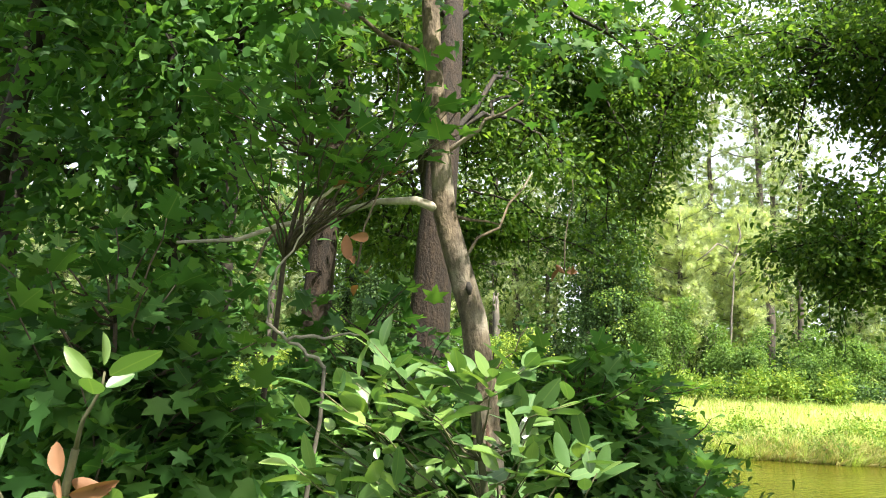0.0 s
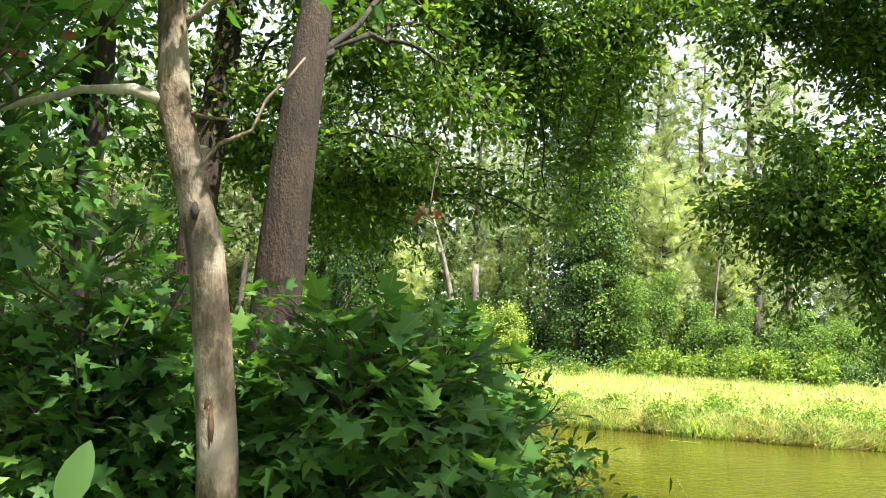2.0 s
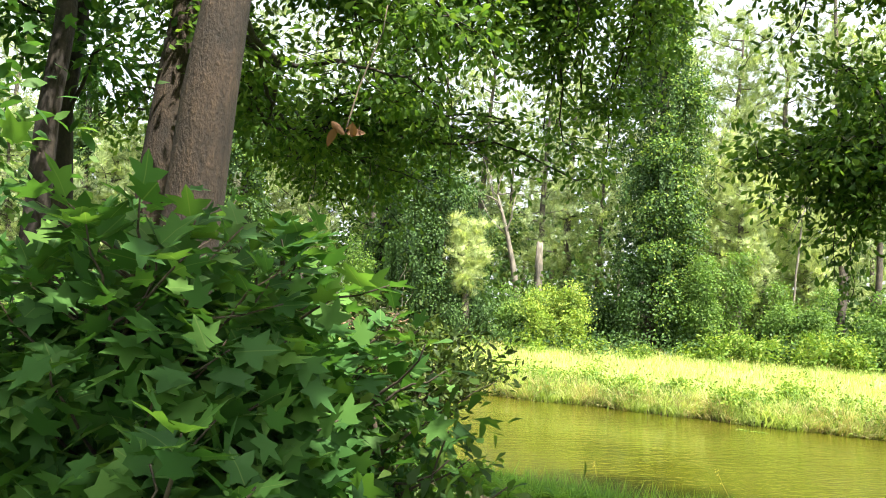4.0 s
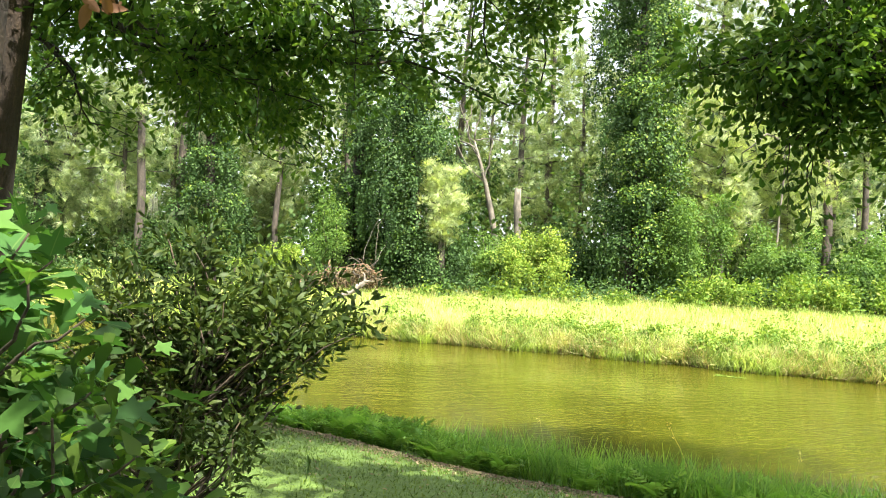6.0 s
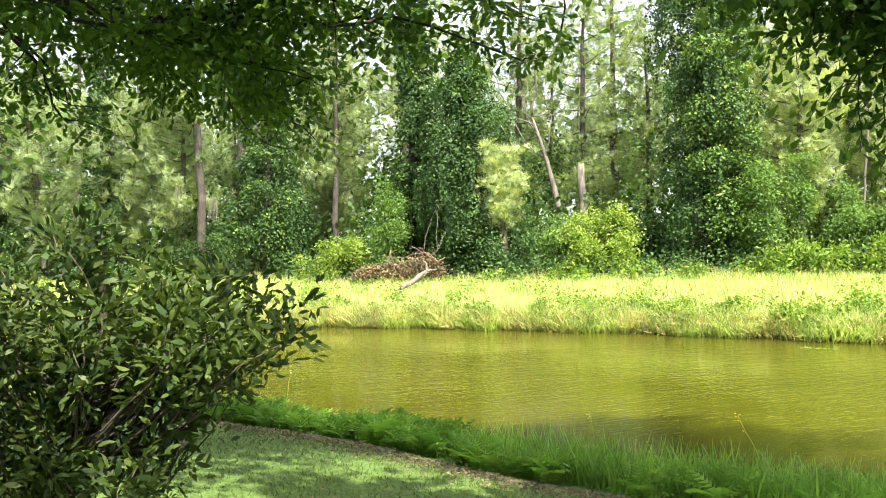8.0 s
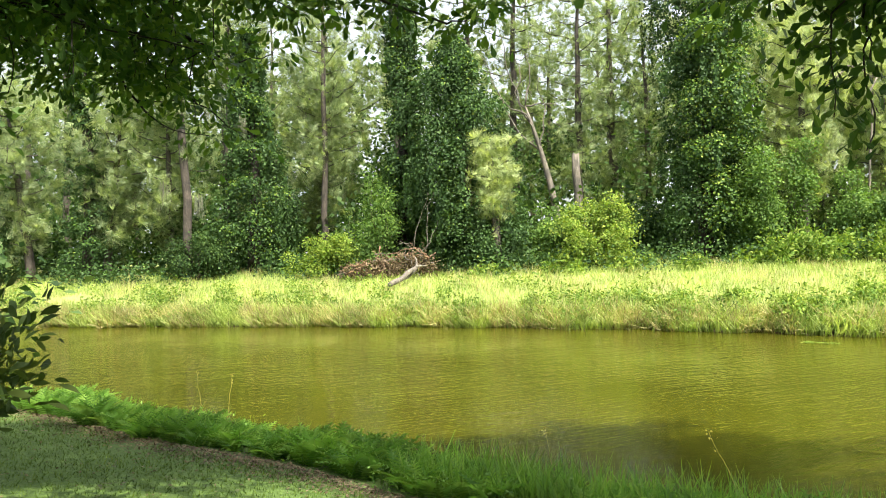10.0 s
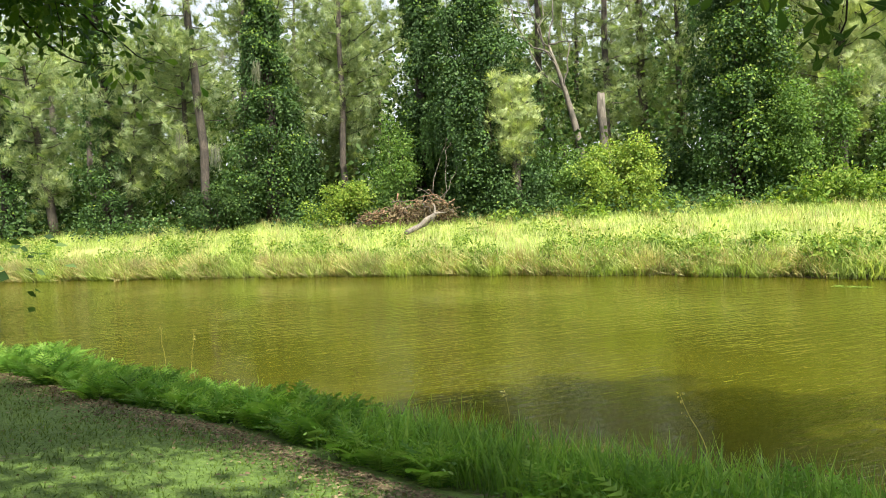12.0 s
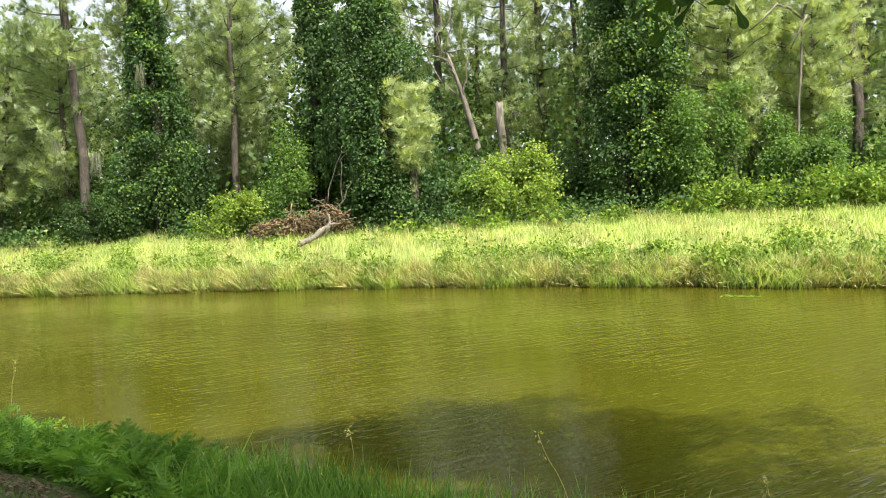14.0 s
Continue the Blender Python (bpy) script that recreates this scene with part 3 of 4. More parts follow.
def meadow():
    state = {}

    def xs(n):
        state["x"] = wide_x(n)
        return state["x"]

    def ys(n):
        return far_shore(state["x"]) + 0.15 + 9.5 * rng.uniform(0, 1, n) ** 1.3

    def edge(n):
        return far_shore(state["x"]) - 0.12 + np.abs(rng.normal(size=n)) * 0.4

    blades(105000, xs, ys, 0.25, 0.016, MEADOW, "meadow_grass", "sunlit yellow-green meadow grass on the far bank", keep=lambda x, y: ((x + 16.5) / 2.4) ** 2 + ((y - 33.7) / 0.5) ** 2 > rng.uniform(0.2, 1.2, len(x)))
    blades(30000, xs, ys, 0.36, 0.013, STRAW, "dry_grass", "pale dry grass stalks in the meadow", keep=lambda x, y: patchy(x, y, 2.0) > 0.55)
    blades(26000, xs, edge, 0.5, 0.024, MEADOW, "bank_edge_grass", "long grass hanging over the water's edge", 0.5, lay=0.5)
    blades(15000, xs, edge, 0.55, 0.022, STRAW, "dry_edge_grass", "dry straw-coloured grass drooping to the water", 0.6, lay=0.9, keep=lambda x, y: patchy(x, y, 0.6) > 0.45)
    # taller weed clumps stand low on the bank, thickest to the east
    n = 170
    x = np.where(np.arange(n) % 2 == 0, rng.uniform(2.5, 15, n), rng.uniform(-22, 12, n))
    y = far_shore(x) + 0.15 + 1.7 * rng.uniform(0, 1, n) ** 1.4
    r = rng.uniform(0.12, 0.34, n) * np.where(patchy(x, y, 5.0) > 0.45, 1.25, 0.8)
    c = np.stack([x, y, land(x, y) + 0.8 * r], -1)
    tagged(new("weed_clumps", mesh_data("weed_clumps", *clumps(LEAF, c, r, 110, 0.12), LIME)), "clumps of leafy yellow-green weeds low on the far bank", "weeds", kind="stuff")
    n = 90
    x = rng.uniform(-22, 15, n)
    y = far_shore(x) + 0.05 + 1.1 * rng.uniform(0, 1, n) ** 1.5
    r = rng.uniform(0.1, 0.24, n)
    c = np.stack([x, y, land(x, y) + 0.7 * r], -1)
    tagged(new("bank_herbs", mesh_data("bank_herbs", *clumps(LEAF, c, r, 80, 0.1), LIME)), "low leafy green herbs among the grass of the bank", "weeds", kind="stuff")
    # tussocks of straw-coloured grass arch over the water
    n = 150
    x0 = rng.uniform(-24, 16, n)
    k = np.repeat(np.arange(n), 46)
    x = x0[k] + rng.normal(size=len(k)) * 0.07
    pos = np.stack([x, far_shore(x) + rng.uniform(0.1, 0.3, n)[k], 0 * x], -1)
    pos[:, 2] = land(pos[:, 0], pos[:, 1])
    axis = unit(len(k)) * (0.75, 0.5, 0.3) + (0, -0.35, 0.75)
    V, F = scatter((BLADE[0] * (0.7, 1, -1.6), BLADE[1]), pos, frames_of(axis, unit(len(k))), rng.uniform(0.3, 0.75, len(k)))
    tagged(new("straw_tussocks", mesh_data("straw_tussocks", V, F, STRAW)), "arching tussocks of dry straw-coloured grass at the waterline", "grass", kind="stuff")
    # leafy weeds among the grass
    x = rng.uniform(-24, 18, 420)
    y = far_shore(x) + 0.1 + 3.2 * rng.uniform(0, 1, 420) ** 2
    ok = patchy(x, y, 4.0) > 0.5
    c = np.stack([x, y, land(x, y) + 0.25], -1)[ok]
    tagged(new("weeds", mesh_data("weeds", *cloud(LEAF, c, (0.2, 0.15, 0.16), 16000, 0.11, 0.4), LIME)), "leafy yellow-green weeds on the bank", "weeds", kind="stuff")


meadow()


def tall_weed_row():
    """Upright feathery weeds along the trees' foot."""
    n = 90
    x = np.where(np.arange(n) % 4 > 0, rng.choice((9.3, 10.4, 11.1, 12.6, 13.6, 15.2), n) + rng.normal(size=n) * 0.35, rng.uniform(-1, 8.5, n))
    y = np.interp(x, [0, 9, 17], [34.9, 33.8, 32.4]) + rng.normal(size=n) * 0.4
    cs = []
    for k in range(n):
        h = rng.uniform(0.5, 1.3) if x[k] > 8.6 else rng.uniform(0.2, 0.45)
        for s in np.linspace(0.25, 1, 6):
            cs.append((x[k] + 0.1 * s * rng.normal(), y[k], float(land(x[k], y[k])) + h * s))
    tagged(new("tall_weeds", mesh_data("tall_weeds", *cloud(LEAF, cs, (0.12, 0.12, 0.1), 11000, 0.15, 0.3), LIME)), "tall feathery yellow-green weeds before the trees", "weeds", kind="stuff")


tall_weed_row()


# ---- fallen and dead wood on the far bank ----
def far_details():
    ob = thing("fallen_log", -4.0, 33.2, 1.1, "bleached fallen log lying on the meadow slope", "log")
    trunk = bend((0, 0, 0.1), (0.72, 1.35, 0.68), 7, 0.05)
    part("trunk", mesh_data("trunk", *tube(trunk, (0.08, 0.095, 0.06), 10, 0.1), DEADWOOD), ob)
    for end in ((1.05, 1.55, 0.72), (0.6, 1.6, 1.05), (0.3, 1.0, 0.25)):
        part("branch", mesh_data("branch", *tube(bend(trunk[-1] * 0.97, end, 5, 0.1), (0.06, 0.02), 6), DEADWOOD), ob)

    ob = thing("brush_pile", -4.5, 35.4, float(land(-4.5, 35.4)), "heap of cut brown branches and roots by the trees", "brush pile")
    sticks = [mesh_data("stick", *tube(bend((-0.6, 0, 0), (0.6, 0.1, 0.08), 7, 0.2), (0.03, 0.008), 5), m) for m in (BRUSH, BRUSH, DEADWOOD)]
    for k in range(70):
        s = part("stick", sticks[k % 3], ob)
        x = rng.uniform(-1.7, 1.6)
        h = np.interp(x, [-1.7, -0.5, 0.8, 1.6], [0.3, 0.55, 1.3, 0.7])
        s.location = (x, rng.uniform(-0.4, 0.4), 0.1 + h * rng.uniform(0, 1))
        s.rotation_euler = (rng.normal() * 0.5, rng.normal() * 0.6, rng.uniform(0, 6.3))
        s.scale = (rng.uniform(0.5, 1.0),) * 3
    c = [(x, 0.1 * rng.normal(), 0.15 + np.interp(x, [-1.7, -0.5, 0.8, 1.6], [0.2, 0.35, 0.75, 0.3]) * rng.uniform(0.2, 1)) for x in rng.uniform(-1.8, 1.6, 40)]
    part("dead_leaves", mesh_data("dead_leaves", *cloud(LEAF, c, (0.16, 0.16, 0.12), 2600, 0.13, 0.3), LITTER), ob, "rust-brown withered leaves", "stuff")
    for k in range(3):
        a = np.array((1.1 + 0.9 * rng.uniform(0, 1), 0.7, 1.6 + 3.2 * rng.uniform(0, 1)))
        b = np.array((0.1 + 1.3 * rng.uniform(0, 1), 0.2, 0.7))
        part("vine_stem", mesh_data("vine_stem", *tube(bend(a, b, 9, 0.12, rng.uniform(-0.3, 0.4)), (0.009, 0.014), 5), DEADWOOD), ob, "bare grey vine stem")

    z = float(land(1.9, 41))
    ob = thing("dead_tree", 1.9, 41.0, z, "leaning dead tree with bare grey branches", "tree")
    line = np.array([(0, 0, 0), (-0.32, 0, 1.8), (-0.64, 0, 3.4), (-0.98, 0, 4.8), (-1.35, 0, 6.0), (-1.6, 0, 6.8)], float)
    part("trunk", mesh_data("trunk", *tube(line, (0.17, 0.14, 0.1, 0.03), 9, 0.05), DEADWOOD), ob)
    for k, end in enumerate(((-3.7, 0.2, 9.4), (-2.6, -0.2, 10.0), (-1.4, 0.1, 9.6), (-1.0, 0, 8.0), (-3.4, -0.2, 7.6), (-0.2, 0.2, 6.8), (-2.2, 0.3, 9.2))):
        part("branch", mesh_data("branch", *tube(bend(line[3 + k % 3], end, 9, 0.1), (0.042, 0.012), 6), DEADWOOD), ob)

    z = float(land(2.65, 39.5))
    ob = thing("tree_stump", 2.65, 39.5, z, "tall broken grey tree stump without bark", "stump")
    V, F = tube(bend((0, 0, 0), (-0.22, 0, 4.3), 8, 0.02), (0.2, 0.18, 0.16), 12, 0.06)
    top = V[:, 2] > 4.2
    V[top, 2] += rng.uniform(-0.25, 0.3, top.sum())
    part("trunk", mesh_data("trunk", V, F, DEADWOOD), ob)

    z = float(land(12.9, 36.8))
    ob = thing("dead_tree", 12.9, 36.8, z, "slim dead tree with pale crooked limbs", "tree")
    line = bend((0, 0, 0), (0.1, 0, 6.5), 8, 0.03)
    part("trunk", mesh_data("trunk", *tube(line, (0.055, 0.035), 8), DEADWOOD), ob)
    for way in (((0.1, 0, 6.3), (-0.4, -0.4, 6.6), (-0.9, -0.7, 6.7), (-1.4, -0.7, 6.2), (-1.8, -0.7, 5.9)), ((0.1, 0, 6.3), (0.1, -0.5, 6.3), (-0.2, -0.7, 5.8), (-0.5, -0.7, 5.2)), ((0.1, 0, 6.4), (0.4, 0, 7.2), (0.3, 0, 7.8))):
        part("branch", mesh_data("branch", *tube(np.array(way, float), (0.05, 0.04, 0.02), 7, 0.05), DEADWOOD), ob)

    ob = thing("stake", -11.15, 31.15, -0.3, "short dark stake standing in the water", "stake")
    part("post", mesh_data("post", *tube(bend((0, 0, 0), (0.02, 0, 0.52), 4, 0.02), (0.045, 0.04), 8, 0.06), MUD), ob)

    n = 60
    a, r = rng.uniform(0, 6.3, n), rng.uniform(0, 1, n) ** 0.5
    pos = np.stack([8.2 + 0.4 * r * np.cos(a), 25.45 + 0.22 * r * np.sin(a) - 0.2 * r * np.cos(a), 0.012 + 0 * a], -1)
    V, F = scatter(ROUND, pos, frames_of(unit(n) * (1, 1, 0.02), np.tile((0, 0, 1.0), (n, 1))), rng.uniform(0.04, 0.09, n))
    tagged(new("floating_scum", mesh_data("floating_scum", V, F, LIME)), "pale patch of floating leaves on the pond", "floating leaves", kind="stuff")

    small = pine_mesh(5.2, 0.42, 0.8, 900, 11, PALE_NEEDLE)
    pine_tree("young_pine", small, -0.45, 35.9, "young pine with pale drooping needle tufts", 40, 0.95)
    mid = pine_mesh(8.5, 0.3, 2.2, 1900, 12, PALE_NEEDLE)
    pine_tree("young_pine", mid, 10.8, 37.6, "bushy pine with pale green needle tufts", 10, 1.0)
    pine_tree("young_pine", mid, 13.8, 38.6, "bushy pine with pale green needle tufts", 190, 0.95)
    low = pine_mesh(7.5, 0.2, 2.3, 1700, 13)
    for x, y, turn, s in ((-15.2, 38.4, 0, 1.0), (-17.8, 37.6, 120, 1.1), (-9.4, 41.0, 60, 1.1), (-21, 37, 250, 1.1), (18.5, 37.5, 20, 1.0)):
        pine_tree("young_pine", low, x, y, "bushy young pine at the edge of the wood", turn, s)

    for x, y, z, h in ((-14.4, 36.6, 5.6, 1.0), (-12.9, 36.7, 5.0, 1.2), (-15.2, 37.6, 4.8, 1.0), (-11.0, 36.9, 8.2, 1.1), (-12.4, 36.8, 8.8, 0.9), (-9.6, 40.4, 9.0, 1.2)):
        n = 46
        pos = np.stack([x + rng.normal(size=n) * 0.1, y + rng.normal(size=n) * 0.12, z - rng.uniform(0, 0.3, n)], -1)
        V, F = scatter((BLADE[0] * (0.4, 1, 0.3), BLADE[1]), pos, frames_of(unit(n) * 0.12 + (0, 0, -1), unit(n)), rng.uniform(0.4, 1.0, n) * h)
        tagged(new("hanging_moss", mesh_data("hanging_moss", V, F, MOSS)), "grey hanging moss trailing from pine boughs", "moss", "hanging moss", "stuff")


far_details()


# ---- overhanging oaks ----
OAK_ONE = leaf_material("oak_leaf_single", (0.032, 0.08, 0.02), (0.058, 0.125, 0.026), (0.11, 0.185, 0.035), 0.5, 0.42, True, 0.25)
SPATULA = fan([(0, 0), (0.06, 0.2), (0.1, 0.45), (0.2, 0.68), (0.22, 0.84), (0.1, 0.97), (0, 1), (-0.1, 0.97), (-0.22, 0.84), (-0.2, 0.68), (-0.1, 0.45), (-0.06, 0.2)], 0.1, 0.1)


def bough(start, end, r0, tips, twigs, ob, count=7, reach=0.6, sag=-0.15):
    b = bend(start, end, 10, 0.08, sag)
    part("limb", mesh_data("limb", *tube(b, (r0, 0.008), 6), BARK_DARK), ob)
    for k in range(count):
        s = min(9, 4 + (k * 6) // count)
        e = b[s] + unit(1)[0] * reach * (1, 1, 0.55) * rng.uniform(0.5, 1) + (0, 0, -0.1)
        w = bend(b[s], e, 6, 0.12)
        twigs.append(tube(w, (0.008, 0.003), 3))
        tips += [w[2], w[3], w[4], w[5], w[5]]
    tips += [b[7], b[8], b[9], b[9]]
    return b


def oak(x, y, trunk, radius, boughs, high, leaves, label, leaf=0.085, spread=0.14, sprigs=()):
    """A trunk, a few main limbs, boughs that leave the nearest limb, twigs and leaves."""
    z0 = float(land(x, y)) - 0.1
    ob = thing("oak_tree", x, y, z0, label, "tree", "oaks by the lawn")
    base = np.array((x, y, z0))
    line = np.array(trunk, float) - base
    part("trunk", mesh_data("trunk", *tube(line, radius, 12, 0.04), BARK_OAK), ob, "rough brown bark")
    twigs, tips = [], []
    starts = line[-3:]
    targets = [np.array(e, float) - base for e in boughs]
    for cx, cy, cz, rx, ry, rz, n in high:
        targets += [np.array((cx, cy, cz)) + unit(1)[0] * rng.uniform(0.1, 1.3) * (rx, ry, rz) - base for k in range(n)]
    carriers = np.concatenate([starts] + [bough(starts[(k // 7) % len(starts)], targets[k], 0.03, tips, twigs, ob)[2:8] for k in range(0, len(targets), 7)])
    for k, e in enumerate(targets):
        if k % 7:
            near = carriers[np.argmin(np.linalg.norm(carriers - e, axis=1) + 0.4 * np.maximum(0, carriers[:, 2] - e[2]))]
            bough(near, e, 0.02, tips, twigs, ob)
    part("twigwork", mesh_data("twigwork", *joined(twigs), BARK_DARK), ob, kind="stuff")
    shape, tips = (OVAL if leaf < 0.15 else SPRAY), np.array(tips)
    tight = tips[rng.permutation(len(tips))[:max(1, len(tips) * 2 // 3)]]
    crown = joined([cloud(shape, tight, (spread * 0.5, spread * 0.5, spread * 0.32), int(leaves * 0.58), leaf, 0.5, None, 0.3), cloud(shape, tips, (spread, spread, spread * 0.8), int(leaves * 0.38), leaf, 0.45, None, 0.35)])
    part("foliage", mesh_data("foliage", *crown, OAK), ob, "small dark green oak leaves", "stuff")
    one = mesh_data("leaf", *SPATULA, OAK_ONE)
    for e in sprigs:
        e = np.array(e, float) - base
        a = carriers[np.argmin(np.linalg.norm(carriers - e - (0, 0, 0.8), axis=1))]
        b = np.concatenate([bend(a, e + (0, 0, 0.5), 6, 0.08), bend(e + (0, 0, 0.42), e, 5, 0.1)])
        sprig = part("twig", mesh_data("twig", *tube(b, (0.008, 0.003), 5), BARK_DARK), ob)
        for k in range(44):
            at = b[10] + (b[6] - b[10]) * rng.uniform(0, 1) + rng.normal(size=3) * (0.075, 0.075, 0.04)
            axis, normal = unit(1) * 0.8 + (0, 0, -0.7), unit(1)
            lf = part("leaf", one, sprig)
            lf.matrix_local = Matrix.Translation(Vector(at)) @ Matrix(frames_of(axis, normal)[0].tolist()).to_4x4() @ Matrix.Scale(0.085 * rng.uniform(0.7, 1.15), 4)
    return ob


OVAL = (np.array([[0, 0, 0], [0.16, 0.45, 0.03], [0.24, 0.75, 0.01], [0, 1, -0.1], [-0.24, 0.75, 0.01], [-0.16, 0.45, 0.03]], float), LEAF[1])
oak(-0.16, 6.63, [(-0.18, 6.63, 0.6), (-0.15, 6.62, 2.0), (-0.12, 6.62, 2.8), (-0.09, 6.64, 3.6), (-0.05, 6.7, 4.4), (-0.02, 7.0, 5.6), (0.0, 7.4, 7.0)], (0.19, 0.17, 0.155, 0.12, 0.05),
    [(-0.9, 11, 4.1), (0.2, 11, 4.0), (1.3, 11, 4.3), (2.3, 11, 4.0), (2.6, 11.4, 4.3), (0.8, 11, 4.7), (-1.4, 11, 4.8), (0.4, 11, 5.3), (1.5, 10.6, 5.5), (2.9, 11, 5.4),
     (2.3, 10.8, 4.8), (3.2, 11, 6.2), (3.6, 10.8, 6.6), (2.9, 10.8, 6.7), (3.4, 11.2, 5.9), (4.0, 11, 6.9), (3.7, 11, 7.4), (4.3, 11.2, 7.6), (3.3, 11, 7.2), (4.6, 11, 7.2), (3.9, 10.6, 7.9), (-0.8, 10.5, 4.0), (0.0, 9.9, 4.0), (0.5, 11, 3.95), (2.1, 10.5, 4.3), (1.5, 10.5, 4.5), (1.1, 10.5, 4.35), (2.5, 10.6, 4.7), (0.2, 9.5, 4.75), (0.9, 9.5, 4.35), (1.4, 9.5, 4.8), (0.2, 9.5, 4.4), (-1, 9, 4.5), (0.9, 9.6, 5.0), (1.9, 10, 6.0), (0.2, 9.4, 6.0), (1.9, 11.2, 4.6), (1.2, 8.2, 4.6), (0.9, 8.5, 4.2), (-1.3, 9.0, 5.6), (-1.0, 9.0, 5.2), (-1.2, 9.0, 4.8), (-0.1, 9.0, 5.3), (0.2, 9.0, 4.8), (-1.1, 9.0, 4.3), (-1.7, 9.0, 5.1)],
    [(-0.4, 9.5, 6.8, 2.8, 2.2, 1.3, 30), (1.2, 9.8, 6.6, 1.9, 1.6, 1.2, 20), (1.8, 10.6, 6.0, 1.5, 0.8, 0.9, 16), (-2.5, 7.0, 7.0, 2.0, 1.6, 1.5, 14)], 66000, "leaning oak with brown ridged bark and overhanging boughs", 0.092, 0.17, [(0.3, 9.6, 3.35), (0.65, 10.4, 3.3), (-0.3, 9.8, 3.45), (1.0, 10.0, 3.7)])
oak(-1.42, 8.76, [(-1.44, 8.76, 0.6), (-1.4, 8.75, 2.2), (-1.36, 8.75, 3.4), (-1.3, 8.8, 4.4), (-1.25, 8.9, 5.4), (-1.2, 9.0, 6.8)], (0.18, 0.155, 0.14, 0.1),
    [(-0.3, 11.5, 3.85), (0.1, 11.5, 3.65), (-0.35, 11.5, 3.6), (0.45, 11.5, 3.95), (-0.8, 11.5, 4.2), (-1.6, 10.5, 3.6), (-1.3, 10.5, 4.4), (-2.2, 11, 4.0), (-1.9, 11, 3.85), (-2.6, 10.6, 4.6), (-3.4, 11.2, 4.4), (-0.7, 12.0, 4.5), (-0.2, 11.6, 4.3), (-1.2, 11.4, 4.7), (0.3, 11.9, 4.8)],
    [(0.4, 11.4, 8.0, 2.8, 1.6, 1.3, 22)], 11000, "dark upright oak trunk in the shade of its own boughs", 0.092, 0.17)
oak(8.6, 8.3, [(8.6, 8.3, 0.5), (8.5, 8.4, 2.5), (8.3, 8.5, 4.5), (8.1, 8.6, 6.5), (8.0, 8.7, 8.5)], (0.26, 0.22, 0.16, 0.08),
    [(3.75, 9.4, 4.0), (4.4, 9.4, 4.9), (4.75, 9.6, 4.0), (5.65, 9.7, 3.1), (4.2, 9.4, 3.95), (4.1, 9.4, 5.4), (5.4, 9.4, 4.6), (3.8, 9.5, 6.0), (4.35, 9.4, 3.75), (4.65, 9.7, 3.5), (5.8, 9.4, 3.1), (5.95, 9.5, 3.0),
     (5.5, 9.5, 3.7), (6, 9.4, 3.3), (6, 9.4, 4.5), (4.9, 9.4, 5.8), (5.0, 9.6, 3.9), (5.7, 9.5, 5.3), (4.6, 9.5, 4.3), (5.9, 9.7, 3.2), (6.4, 9.6, 3.9), (3.06, 9.5, 6.6), (4.1, 9.5, 6.7), (3.7, 9.5, 5.75), (4.7, 9.5, 6.5), (3.5, 9.6, 6.2), (5.2, 9.6, 6.4)],
    [(5.4, 9.9, 5.6, 1.7, 0.8, 1.6, 20), (7.2, 10.6, 8.6, 3.4, 2.6, 1.6, 80)], 84000, "oak with drooping boughs of dark leaves over the lawn", 0.092, 0.19, [(4.62, 9.6, 2.82), (4.45, 9.5, 2.98), (5.42, 9.3, 2.45), (5.6, 9.4, 2.35), (5.35, 9.5, 2.75), (5.72, 9.3, 2.5)])
# trees behind the walker, which throw the shade
shade = oak(4.6, -4.6, [(4.6, -4.6, 0.8), (4.6, -4.5, 3), (4.7, -4.4, 5), (4.8, -4.2, 7.5)], (0.24, 0.2, 0.15, 0.08), [], [(5.0, -4.0, 8.0, 3.0, 3.0, 2.0, 50)], 9500, "tall oak shading the path", 0.21, 0.22)
for x, y, turn, s in ((-3.1, 3.0, 200, 1.0), (3.95, 1.5, 0, 0.75), (6.65, 4.72, 190, 1.22), (9.8, 5.4, 300, 1.1), (-3.8, 0.6, 260, 0.95), (8.2, -1.2, 30, 1.05)):
    copy_thing(shade, pose(x, y, float(land(x, y)) - 0.1, 0, 0, turn) @ Matrix.Scale(s, 4))
oak(-1.7, 0.1, [(-1.7, 0.1, 0.9), (-1.7, 0.1, 3), (-1.6, 0.2, 5.5), (-1.4, 0.3, 7.2)], (0.16, 0.13, 0.1, 0.06), [], [(0.9, 1.5, 8.2, 1.5, 1.3, 0.8, 24), (-1.2, 2.2, 8.2, 1.6, 1.3, 0.9, 8)], 4000, "slender oak reaching high boughs over the path", 0.2, 0.22)


